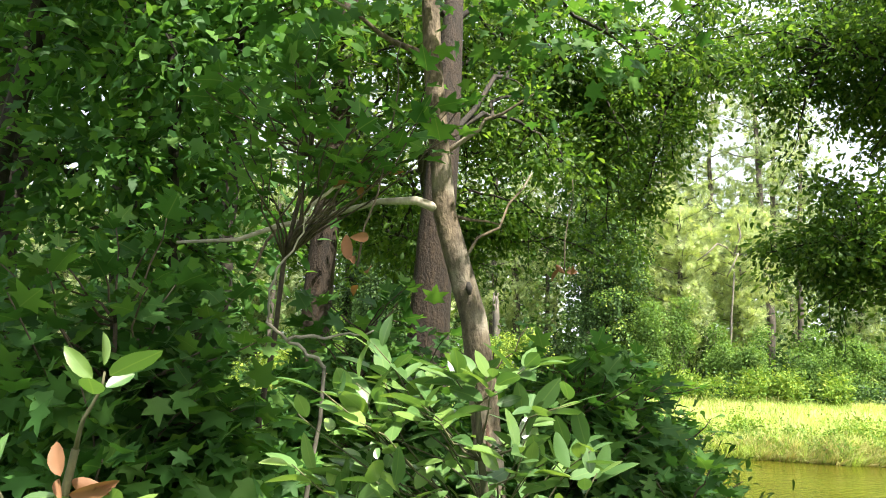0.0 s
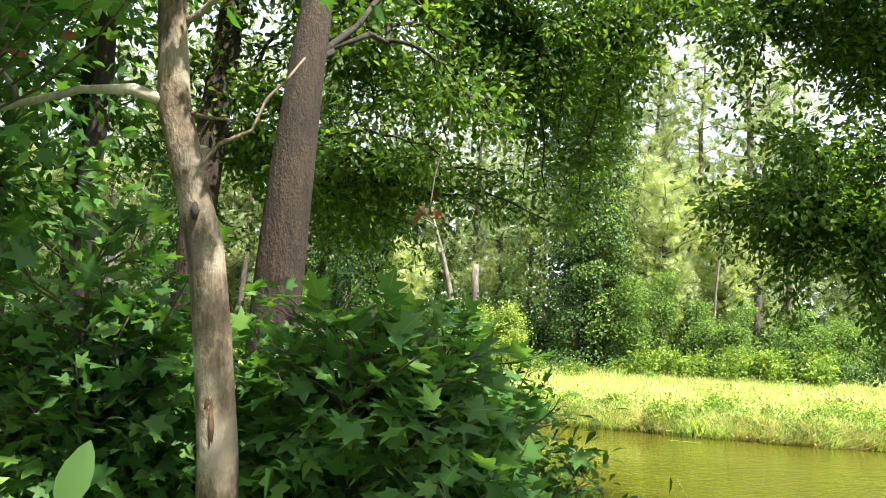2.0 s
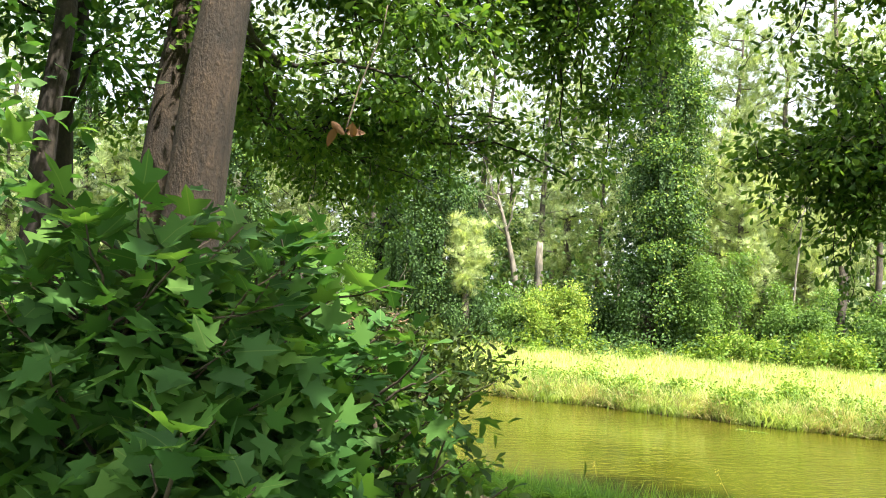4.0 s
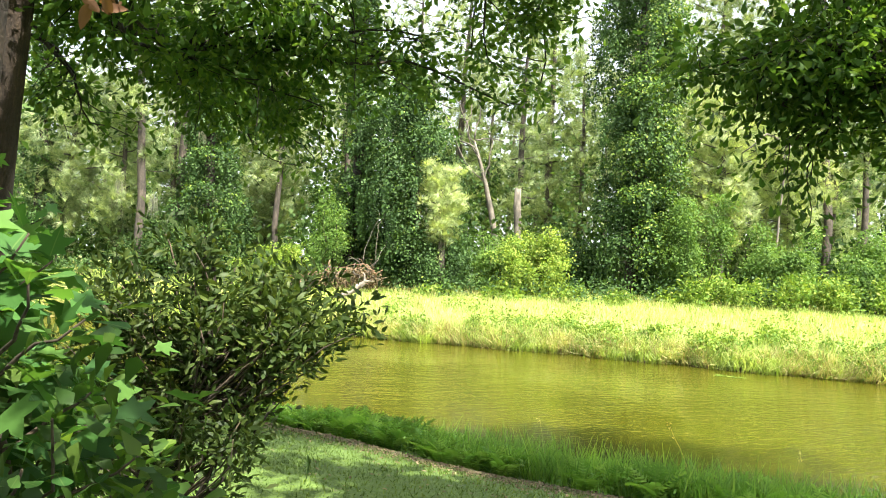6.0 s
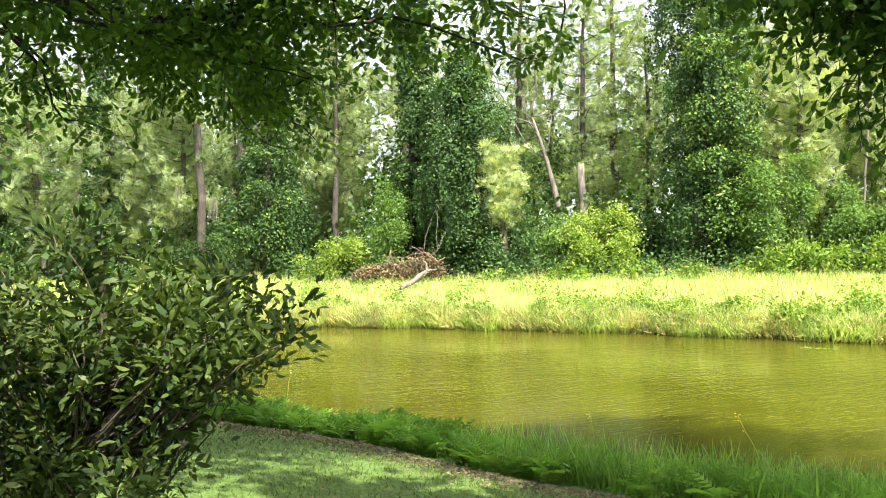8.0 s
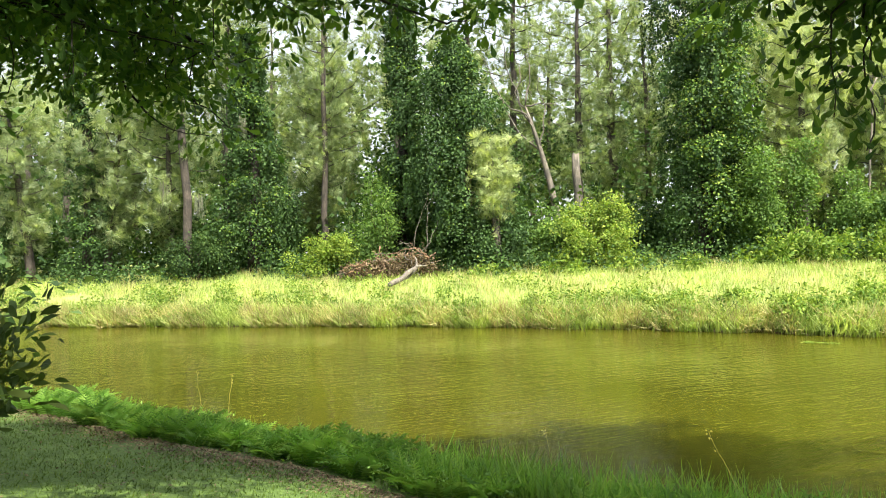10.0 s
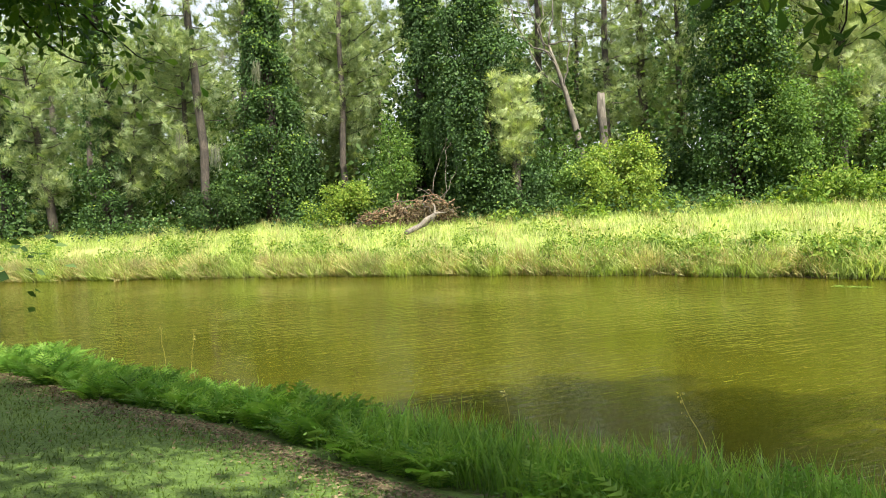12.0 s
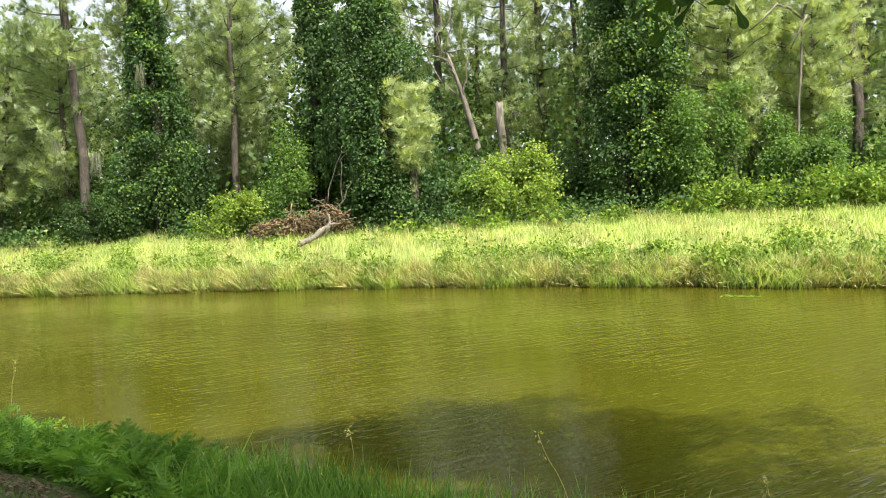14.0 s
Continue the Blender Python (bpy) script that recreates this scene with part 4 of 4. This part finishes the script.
# ---- the thicket where the walk begins ----
def sweetgum_tree():
    ob = thing("sweetgum_tree", 0.3, 4.02, float(land(0.3, 4.02)) - 0.1, "slim sweetgum with smooth grey-brown bark and a scarred stem", "tree")
    base = np.array(ob.location)
    line = np.array([(0.3, 4.02, 0.85), (0.27, 4.02, 1.6), (0.235, 4.02, 2.11), (0.19, 4.02, 2.49), (0.14, 4.02, 2.79), (0.06, 4.02, 3.05), (-0.02, 4.02, 3.31), (-0.05, 4.02, 3.6), (-0.11, 4.02, 4.1), (-0.14, 4.05, 4.6), (-0.2, 4.1, 5.6), (-0.2, 4.2, 7)], float) - base
    part("trunk", mesh_data("trunk", *tube(line, (0.085, 0.07, 0.066, 0.062, 0.05, 0.046, 0.03), 14, 0.045), BARK_GUM), ob)
    limb = np.array([(-0.03, 4.0, 3.32), (-0.16, 3.98, 3.36), (-0.34, 3.98, 3.35), (-0.56, 3.97, 3.28), (-0.84, 3.95, 3.2), (-1.02, 3.95, 3.13), (-1.3, 3.9, 3.1)], float) - base
    part("branch", mesh_data("branch", *tube(limb, (0.026, 0.016, 0.013, 0.007), 8, 0.05), PALE_WOOD), ob, "pale bare branch")
    for a, b, r in ((limb[3], (-0.75, 3.9, 3.62), 0.012), (limb[4], (-0.95, 3.9, 2.95), 0.01), (line[7], (0.4, 3.9, 3.9), 0.014), (line[6], (0.25, 3.95, 3.25), 0.012), (line[8], (-0.7, 3.6, 4.3), 0.02), (line[5], (0.42, 4.1, 3.55), 0.01)):
        e = np.array(b) - base if not isinstance(b, np.ndarray) else b
        part("branch", mesh_data("branch", *tube(bend(a, e, 7, 0.1), (r, 0.004), 6), BARK_GUM), ob)
    part("knot", mesh_data("knot", *tube(np.array([(0.115, 3.93, 2.9), (0.112, 3.935, 2.93), (0.108, 3.94, 2.96)]) - base, (0.008, 0.018, 0.008), 7), BARK_DARK), ob, "dark knot in the bark")
    for pts, r in ((((0.24, 3.961, 2.0), (0.225, 3.959, 2.2), (0.21, 3.961, 2.38)), 0.016), (((0.205, 3.971, 2.1), (0.2, 3.967, 2.3), (0.178, 3.967, 2.5), (0.16, 3.969, 2.66)), 0.011), (((0.19, 3.964, 2.24), (0.21, 3.959, 2.28), (0.215, 3.961, 2.33)), 0.014)):
        part("bark_scar", mesh_data("bark_scar", *tube(np.array(pts) - base, (r * 0.3, r, r * 0.8, r * 0.2), 7, 0.15), SCAR), ob, "dark torn groove in the bark")
    tips = [(-0.6, 3.4, 4.3), (0.4, 3.8, 4.2), (-0.2, 3.6, 4.7), (0.7, 4.2, 4.6), (-1.1, 3.6, 4.6), (0.1, 4.4, 4.9), (-0.4, 4.4, 5.2), (0.9, 4.6, 5.2), (-1.4, 4.0, 4.9), (0.3, 3.2, 4.9)]
    part("foliage", mesh_data("foliage", *cloud(STAR_LOW, np.array(tips) - base, (0.3, 0.3, 0.2), 900, 0.09, 0.6, None, 0.3), SWEETGUM), ob)


def leafy_sapling(name, base, centre, radius, shoots, per_shoot, template, material, size, label, category, bark=TWIG, face=0.62, droop=0.42, group="", fill=0, fill_material=None, skin=0.35, thin=1.0):
    """Thin stems from the ground to many shoots; every near leaf is a piece of its own."""
    z0 = float(land(*base)) - 0.05
    ob = thing(name, base[0], base[1], z0, label, category, group)
    o = np.array((base[0], base[1], z0))
    top = np.array((centre[0] * 0.6 + base[0] * 0.4, centre[1] * 0.6 + base[1] * 0.4, centre[2] + radius[2] * 0.4)) - o
    stem = bend((0, 0, 0), top, 9, 0.05)
    part("stem", mesh_data("stem", *tube(stem, (0.022, 0.008), 7), bark), ob)
    leaf_meshes = [mesh_data("leaf", template[0] * (w, 1, f), template[1], material) for w, f in ((1, 1), (0.9, 1.6), (1.08, 0.4))]
    centres = []
    for k in range(shoots):
        v = unit(1)[0] * rng.uniform(skin, 1) ** 0.5 * radius
        e = np.array(centre) + v - o
        reach = math.hypot(e[0] - stem[6][0], e[1] - stem[6][1])
        a = stem[np.argmin(np.abs(stem[:, 2] - (e[2] - (0.15 + 0.75 * reach) * rng.uniform(0.4, 1))))]
        b = bend(a, e, 6, 0.1)
        shoot = part("branch", mesh_data("branch", *tube(b, (0.006 * thin, 0.0025 * thin), 5), bark), ob)
        way = (b[5] - b[2]) / (np.linalg.norm(b[5] - b[2]) + 1e-6)
        centres += [b[3], b[5]]
        turn = rng.uniform(0, 6.3)
        for j in range(per_shoot):
            s = (j + 0.5) / per_shoot
            at = b[5] + (b[3] - b[5]) * (1 - s) * 0.9
            q = turn + j * 2.4
            side = np.array((math.cos(q), math.sin(q), 0.15))
            axis = side * (1.1 - 0.5 * s) + way * (0.35 + 0.6 * s) + (0, 0, -droop * rng.uniform(0, 1)) + 0.2 * unit(1)[0]
            normal = np.array((0, 0, face)) + (1 - face) * unit(1)[0] + 0.25 * unit(1)[0]
            m = Matrix(frames_of(axis[None], normal[None])[0].tolist()).to_4x4()
            lf = part("leaf", leaf_meshes[(j + k) % 3], shoot)
            g = size * rng.uniform(0.6, 1.2)
            lf.matrix_local = Matrix.Translation(Vector(at + axis / np.linalg.norm(axis) * 0.02)) @ m @ Matrix.Scale(g, 4)
    if fill:
        lower = np.array(centres) * (1, 1, 0.85) + (0, 0.12, -0.08)
        part("foliage", mesh_data("foliage", *cloud(STAR_LOW if template is STAR else OVAL if template is SPATULA else template, lower, (0.1, 0.1, 0.1), fill, size * 0.9, 0.6, None, droop), fill_material), ob, kind="stuff")
    return ob


sweetgum_tree()
GUM = "sweetgum saplings in the thicket"
leafy_sapling("sweetgum_sapling", (-1.2, 3.2), (-1.25, 3.0, 2.35), (0.75, 0.5, 0.8), 62, 6, STAR, SWEETGUM_ONE, 0.115, "leafy sweetgum sapling with star-shaped leaves", "sapling", group=GUM, fill=3000, fill_material=SWEETGUM)
leafy_sapling("sweetgum_sapling", (-0.8, 3.9), (-0.5, 3.45, 3.66), (0.8, 0.42, 0.3), 38, 6, STAR, SWEETGUM_ONE, 0.115, "tall thin sweetgum sapling with spreading star-shaped leaves", "sapling", group=GUM, fill=0, fill_material=SWEETGUM)
leafy_sapling("sweetgum_sapling", (0.7, 4.4), (0.72, 4.35, 2.2), (0.62, 0.42, 0.58), 54, 6, STAR, SWEETGUM_ONE, 0.11, "bushy sweetgum sapling with star-shaped leaves", "sapling", group=GUM, fill=3800, fill_material=SWEETGUM)
leafy_sapling("sweetgum_sapling", (1.15, 3.75), (1.08, 3.72, 1.85), (0.3, 0.22, 0.36), 14, 6, STAR, SWEETGUM_ONE, 0.1, "small sweetgum sapling with broad star-shaped leaves", "sapling", group=GUM, fill=900, fill_material=SWEETGUM)
leafy_sapling("sweetgum_sapling", (0.35, 5.6), (0.3, 5.4, 2.3), (0.8, 0.5, 0.6), 26, 6, STAR, SWEETGUM_ONE, 0.09, "sweetgum sapling in the shade of an oak", "sapling", group=GUM, fill=1600, fill_material=SWEETGUM)
leafy_sapling("sweetgum_sapling", (1.0, 4.85), (1.0, 4.7, 2.42), (0.55, 0.35, 0.24), 30, 7, STAR, SWEETGUM_ONE, 0.105, "sweetgum sapling with flat spreading tiers of leaves", "sapling", group=GUM, face=0.88, fill=900, fill_material=SWEETGUM)
leafy_sapling("sweetgum_sapling", (-0.45, 4.5), (-0.4, 4.3, 2.5), (0.5, 0.3, 0.55), 40, 6, STAR, SWEETGUM_ONE, 0.105, "sweetgum sapling with dappled star-shaped leaves", "sapling", group=GUM, fill=2200, fill_material=SWEETGUM)
leafy_sapling("oak_sapling", (1.35, 4.9), (1.3, 4.75, 1.9), (0.5, 0.4, 0.5), 34, 7, SPATULA, SWEETGUM_ONE, 0.075, "oak sapling with small rounded leaves", "sapling", fill=3000, fill_material=OAK)
leafy_sapling("bay_shrub", (0.2, 2.25), (0.02, 2.1, 2.33), (0.42, 0.24, 0.32), 46, 8, BAY, BAY_ONE, 0.1, "bay shrub with long glossy light green leaves", "shrub", bark=GREEN_TWIG, face=0.66, droop=0.1, skin=0.3, thin=0.6, fill=160, fill_material=BAY_MANY)
leafy_sapling("bay_shrub", (-0.75, 1.75), (-0.72, 1.65, 2.25), (0.2, 0.15, 0.28), 6, 5, BAY, BAY_ONE, 0.11, "small bay shrub with glossy leaves beside dead twigs", "shrub", bark=GREEN_TWIG, face=0.6, droop=0.1)


def wax_myrtle():
    ob = thing("wax_myrtle", 0.78, 7.0, float(land(0.78, 7.0)) - 0.05, "dark wax myrtle shrub with narrow leaves on the lawn", "shrub")
    o = np.array(ob.location)
    tips, k = [], 0
    trunk = np.array([(0.78, 7.0, 0.8), (0.82, 7.0, 1.2), (0.88, 7.0, 1.6), (0.94, 7.02, 1.85), (0.99, 7.05, 2.1), (0.95, 7.1, 2.35)], float) - o
    part("stem", mesh_data("stem", *tube(trunk, (0.034, 0.028, 0.022, 0.012), 8, 0.03), BARK_DARK), ob)
    for e in ((0.2, 7.1, 1.9), (1.25, 7.2, 2.0), (0.4, 6.95, 1.5), (-0.1, 7.2, 1.75), (1.3, 7.1, 1.7)):
        part("stem", mesh_data("stem", *tube(bend(trunk[0], np.array(e) - o, 8, 0.06), (0.02, 0.006), 7), BARK_DARK), ob)
    # three tiers of boughs: a low spread to the west, a dome, and sprays reaching out to the east
    for cx, cy, cz, rx, ry, rz, count in ((0.15, 7.1, 1.62, 0.72, 0.42, 0.42, 56), (0.78, 7.15, 2.1, 0.62, 0.42, 0.46, 58), (1.22, 7.25, 2.02, 0.5, 0.4, 0.3, 44), (1.05, 7.1, 1.55, 0.4, 0.35, 0.3, 22)):
        for k in range(count):
            v = unit(1)[0] * rng.uniform(0.25, 1.08) ** 0.7 * (rx, ry, rz)
            e = np.array((cx, cy, cz)) + v - o
            a = trunk[np.argmin(np.abs(trunk[:, 2] - e[2] + 0.35 + 0.3 * abs(e[0])))]
            b = bend(a, e, 7, 0.1, 0.06)
            part("branch", mesh_data("branch", *tube(b, (0.008, 0.0025), 5), TWIG), ob)
            tips += [b[5], b[6], b[6] + (b[6] - b[4]) * 0.25]
    narrow = (LEAF[0] * (0.8, 1, 1), LEAF[1])
    part("foliage", mesh_data("foliage", *cloud(narrow, tips, (0.05, 0.05, 0.04), 13500, 0.06, 0.35, None, -0.35), MYRTLE), ob, "narrow olive-green leaves", "stuff")


wax_myrtle()


def dead_leaf_cluster(x, y, z, n, size, spread, label, hold=(0.1, 0.3, 0.75)):
    pos = np.array((x, y, z)) + rng.normal(size=(n, 3)) * spread
    ob = thing("dead_leaf_cluster", x, y, z, label, "dead leaves")
    twig = part("twig", mesh_data("twig", *tube(bend((0, 0, -0.02), hold, 6, 0.06), (0.005, 0.003), 5), TWIG), ob)
    for p in pos - np.array((x, y, z)):
        lf = part("leaf", CURLED, twig)
        lf.matrix_local = Matrix.Translation(Vector(p)) @ Euler(rng.uniform(0, 6.3, 3)).to_matrix().to_4x4() @ Matrix.Scale(size * rng.uniform(0.7, 1.2), 4)


CURLED = mesh_data("leaf", BAY[0] * (0.95, 1, 1.9), BAY[1], DEAD_LEAF)
dead_leaf_cluster(0.87, 6.02, 3.3, 6, 0.095, 0.03, "curled brown dead leaves hanging on a twig")
dead_leaf_cluster(-0.75, 1.62, 2.26, 16, 0.08, 0.06, "curled brown dead leaves on a broken twig", (0.05, 0.1, -1.3))
dead_leaf_cluster(-0.35, 3.2, 2.95, 5, 0.1, 0.05, "rust-brown dead leaves caught among the branches")
dead_leaf_cluster(4.75, 9.4, 3.9, 6, 0.1, 0.06, "brown dead leaves among oak foliage")
dead_leaf_cluster(-0.35, 3.5, 3.4, 6, 0.09, 0.05, "rust-brown dead leaves caught among the branches")


def bare_branch(x, y, ways, label):
    """A dead sapling: a thin stem out of the ground and crooked pale limbs."""
    z0 = float(land(x, y)) - 0.05
    ob = thing("dead_sapling", x, y, z0, label, "dead sapling", "dead saplings in the thicket")
    o = np.array((x, y, z0))
    foot = np.array(ways[0][0]) - o
    part("stem", mesh_data("stem", *tube(bend((0, 0, 0), foot, 8, 0.04), (0.014, 0.009), 7, 0.05), DEADWOOD), ob)
    for w in ways:
        P = np.array(w, float) - o
        t = np.linspace(0, len(P) - 1, 4 * len(P))
        P = np.stack([np.interp(t, np.arange(len(P)), P[:, c]) for c in range(3)], -1) + rng.normal(size=(len(t), 3)) * 0.006
        part("branch", mesh_data("branch", *tube(P, (0.009, 0.007, 0.003), 6, 0.08), PALE_WOOD), ob, "pale bare crooked branch")


bare_branch(-0.6, 3.55, (((-0.5, 3.5, 2.53), (-0.56, 3.5, 2.58), (-0.67, 3.5, 2.65), (-0.76, 3.5, 2.73), (-0.74, 3.5, 2.9), (-0.63, 3.5, 3.09), (-0.6, 3.5, 3.23)), ((-0.67, 3.5, 2.65), (-0.5, 3.5, 2.66), (-0.3, 3.5, 2.69)), ((-0.6, 3.5, 3.23), (-0.46, 3.5, 3.33), (-0.42, 3.5, 3.42))), "dead sapling with pale crooked twigs")


def near_wood():
    """Trunks and leaves of the shady wood beside the path."""
    for x, y, r, h in ((-4.7, 8.5, 0.2, 9), (-3.15, 8.5, 0.24, 9), (-2.3, 8.7, 0.12, 7), (-2.9, 10.2, 0.17, 8), (-5.8, 10, 0.2, 9), (-7, 7, 0.22, 9), (-3.6, 6.0, 0.1, 7), (-8.5, 9.5, 0.2, 9), (-1.9, 6.2, 0.06, 6)):
        z0 = float(land(x, y)) - 0.1
        ob = thing("tree", x, y, z0, "dark tree trunk standing in the shady wood", "tree", "trees of the shady wood")
        line = bend((0, 0, 0), (rng.normal() * 0.3, rng.normal() * 0.3, h), 10, 0.02)
        part("trunk", mesh_data("trunk", *tube(line, (r, r * 0.8, r * 0.4), 11, 0.05), BARK_DARK), ob)
        tips = []
        for k in range(13):
            a = line[rng.integers(4, 10)]
            b = bend(a, a + unit(1)[0] * (1.4, 1.4, 0.5) + (0, 0, 0.3), 7, 0.12)
            part("branch", mesh_data("branch", *tube(b, (0.03, 0.006), 5), BARK_DARK), ob)
            tips += [b[3], b[4], b[5], b[6]]
        part("crown", mesh_data("crown", *cloud(LEAF, tips, (0.34, 0.34, 0.22), 4600, 0.15, 0.5), SWEETGUM), ob, kind="stuff")
    n = 420
    x, y, z = rng.uniform(-10, -0.9, n), rng.uniform(4.4, 12, n), rng.uniform(1.0, 4.2, n)
    ok = (x < 1.2 - 0.95 * (y - 3.9)) | ((x < -0.9) & (y < 6.6))
    c = np.stack([x, y, z], -1)[ok]
    n = 150
    c = np.concatenate([c, np.stack([rng.uniform(-3, 0.25, n), rng.uniform(4.7, 6.5, n), rng.uniform(0.95, 2.45, n)], -1)])
    tagged(new("thicket", mesh_data("thicket", *cloud(STAR_LOW, c, (0.26, 0.26, 0.18), 9500, 0.115, 0.5), SWEETGUM)), "shady thicket of leafy saplings and low branches", "undergrowth", kind="stuff")
    x, y = rng.uniform(-28, -8.5, 200), rng.uniform(3, 20, 200)
    c = np.stack([x, y, 1 + 13 * rng.uniform(0, 1, 200)], -1)
    tagged(new("far_thicket", mesh_data("far_thicket", *cloud(SPRAY, c, (0.8, 0.8, 0.6), 40000, 0.24, 0.5), WOODS)), "leafy wood beyond the thicket", "undergrowth", kind="stuff")


near_wood()


# ---- lawn and near bank ----
def lawn_and_bank():
    st = {}

    def sx(a, b):
        def f(n):
            st["x"] = rng.uniform(a, b, n)
            return st["x"]
        return f

    def sy(lo, hi, power=1.0):
        return lambda n: near_shore(st["x"]) - lo - (hi - lo) * rng.uniform(0, 1, n) ** power

    inner = lambda x, y: patchy(x * 1.7, y * 1.7, 1.0) + 0.25 * (near_shore(x) - y - 1.8) > 0.22
    blades(46000, sx(-6, 4.5), sy(1.75, 6.0, 1.2), 0.05, 0.008, TURF, "lawn_grass", "short mown lawn grass in the shade", 0.7, inner)
    blades(5200, sx(-5, 7), sy(-0.25, 1.3), 0.33, 0.013, REED, "bank_reeds", "fresh green grass along the water's edge", 0.3, lambda x, y: rng.uniform(0, 1.1, len(x)) < np.interp(x, [-4, 0.5, 1.8, 3.0], [0.15, 0.3, 0.7, 0.9]) * (0.25 + 1.3 * patchy(2.3 * x, 2.3 * y, 2.0)))
    blades(6800, sx(1.6, 7), sy(-0.45, 1.2), 0.43, 0.015, REED, "water_edge_grass", "tall bright grass standing in the shallows", 0.34, lambda x, y: rng.uniform(0, 1, len(x)) < 0.2 + 0.9 * patchy(2.6 * x, 2.6 * y, 5.0))
    n = 9000
    x = rng.uniform(-5, 5, n)
    y = near_shore(x) - 1.5 - np.abs(rng.normal(size=n)) * np.where(rng.uniform(0, 1, n) < 0.93, 0.32, 1.8)
    pos = np.stack([x, y, land(x, y) + 0.012], -1)
    V, F = scatter((LEAF[0] * (1.3, 1, 1.5), LEAF[1]), pos, frames_of(unit(n) * (1, 1, 0.2), unit(n) * 0.4 + (0, 0, 1)), rng.uniform(0.015, 0.05, n))
    tagged(new("leaf_litter", mesh_data("leaf_litter", V, F, LITTER)), "scattered brown leaf litter along the lawn's edge", "leaf litter", kind="stuff")
    n = 200
    x = rng.uniform(-5, 6.5, n)
    c = np.stack([x, near_shore(x) - rng.uniform(0.1, 1.5, n), 0 * x], -1)
    c[:, 2] = land(c[:, 0], c[:, 1]) + rng.uniform(0.03, 0.2, n)
    tagged(new("bank_weeds", mesh_data("bank_weeds", *cloud(LEAF, c, (0.07, 0.07, 0.06), 3600, 0.05, 0.45), REED)), "low leafy weeds among the ferns", "weeds", kind="stuff")


lawn_and_bank()


def frond_mesh():
    Vs, Fs = [], []
    n = 12
    for k in range(n):
        s = (k + 0.6) / n
        p = np.array((0, s, 0.55 * s - 0.75 * s * s))
        w = 0.3 * math.sin(math.pi * min(1, 0.18 + 0.82 * s)) ** 0.8 + 0.02
        for side in (-1, 1):
            i = len(Vs)
            Vs += [p + (0, -0.035, 0), p + (0, 0.035, 0), p + (side * w * 0.6, 0.07, -0.015), p + (side * w, 0.09, -0.06)]
            Fs += [(i, i + 1, i + 2), (i, i + 2, i + 3)]
    return mesh_data("frond", Vs, Fs, FERN)


def ferns():
    frond = frond_mesh()
    first = None
    for k in range(230):
        x = rng.uniform(-4.8, 2.5) if k < 200 else rng.uniform(3, 5.5)
        y = float(near_shore(x)) - rng.uniform(0.35, 1.4 if x > -1.5 else 1.7)
        m = pose(x, y, float(land(x, y)) - 0.02, 0, 0, rng.uniform(0, 360)) @ Matrix.Scale(rng.uniform(0.72, 1.16) * (0.75 + 0.5 * float(patchy(1.6 * x, 1.6 * y, 3.0))), 4)
        if first is None:
            first = thing("fern", 0, 0, 0, "bright green fern with feathery arching fronds", "fern", "ferns on the bank")
            for j in range(8):
                f = part("frond", frond, first)
                f.matrix_local = pose(0, 0, 0, rng.uniform(38, 80), rng.normal() * 10, j * 45 + rng.uniform(-14, 14)) @ Matrix.Scale(rng.uniform(0.34, 0.5), 4)
            first.matrix_basis = m
        else:
            copy_thing(first, m)


ferns()


def stalk(x, y, tip, seed_head, label):
    z0 = float(land(x, y)) - 0.02
    ob = thing("grass_stalk", x, y, z0, label, "grass stalk", "tall stalks on the bank")
    line = bend((0, 0, 0), tip, 9, 0.03, -0.08)
    part("stem", mesh_data("stem", *tube(line, (0.0028, 0.0014), 5), STRAW), ob)
    V, F = cloud((LEAF[0] * 0.8, LEAF[1]), line[7:], (0.01, 0.01, 0.03), seed_head, 0.035, 0.3)
    part("seed_head", mesh_data("seed_head", V, F, STRAW), ob, kind="stuff")


for x, y, tip in ((4.35, 11.6, (-0.25, 0.2, 0.75)), (-1.6, 14.7, (-0.1, 0.1, 0.8)), (-1.2, 14.5, (0.1, 0.05, 0.8)), (5.1, 11.2, (0.15, 0.1, 0.6)), (2.9, 12.3, (-0.1, 0.2, 0.6))):
    stalk(x, y, tip, 12, "dry grass stalk with a thin seed head")
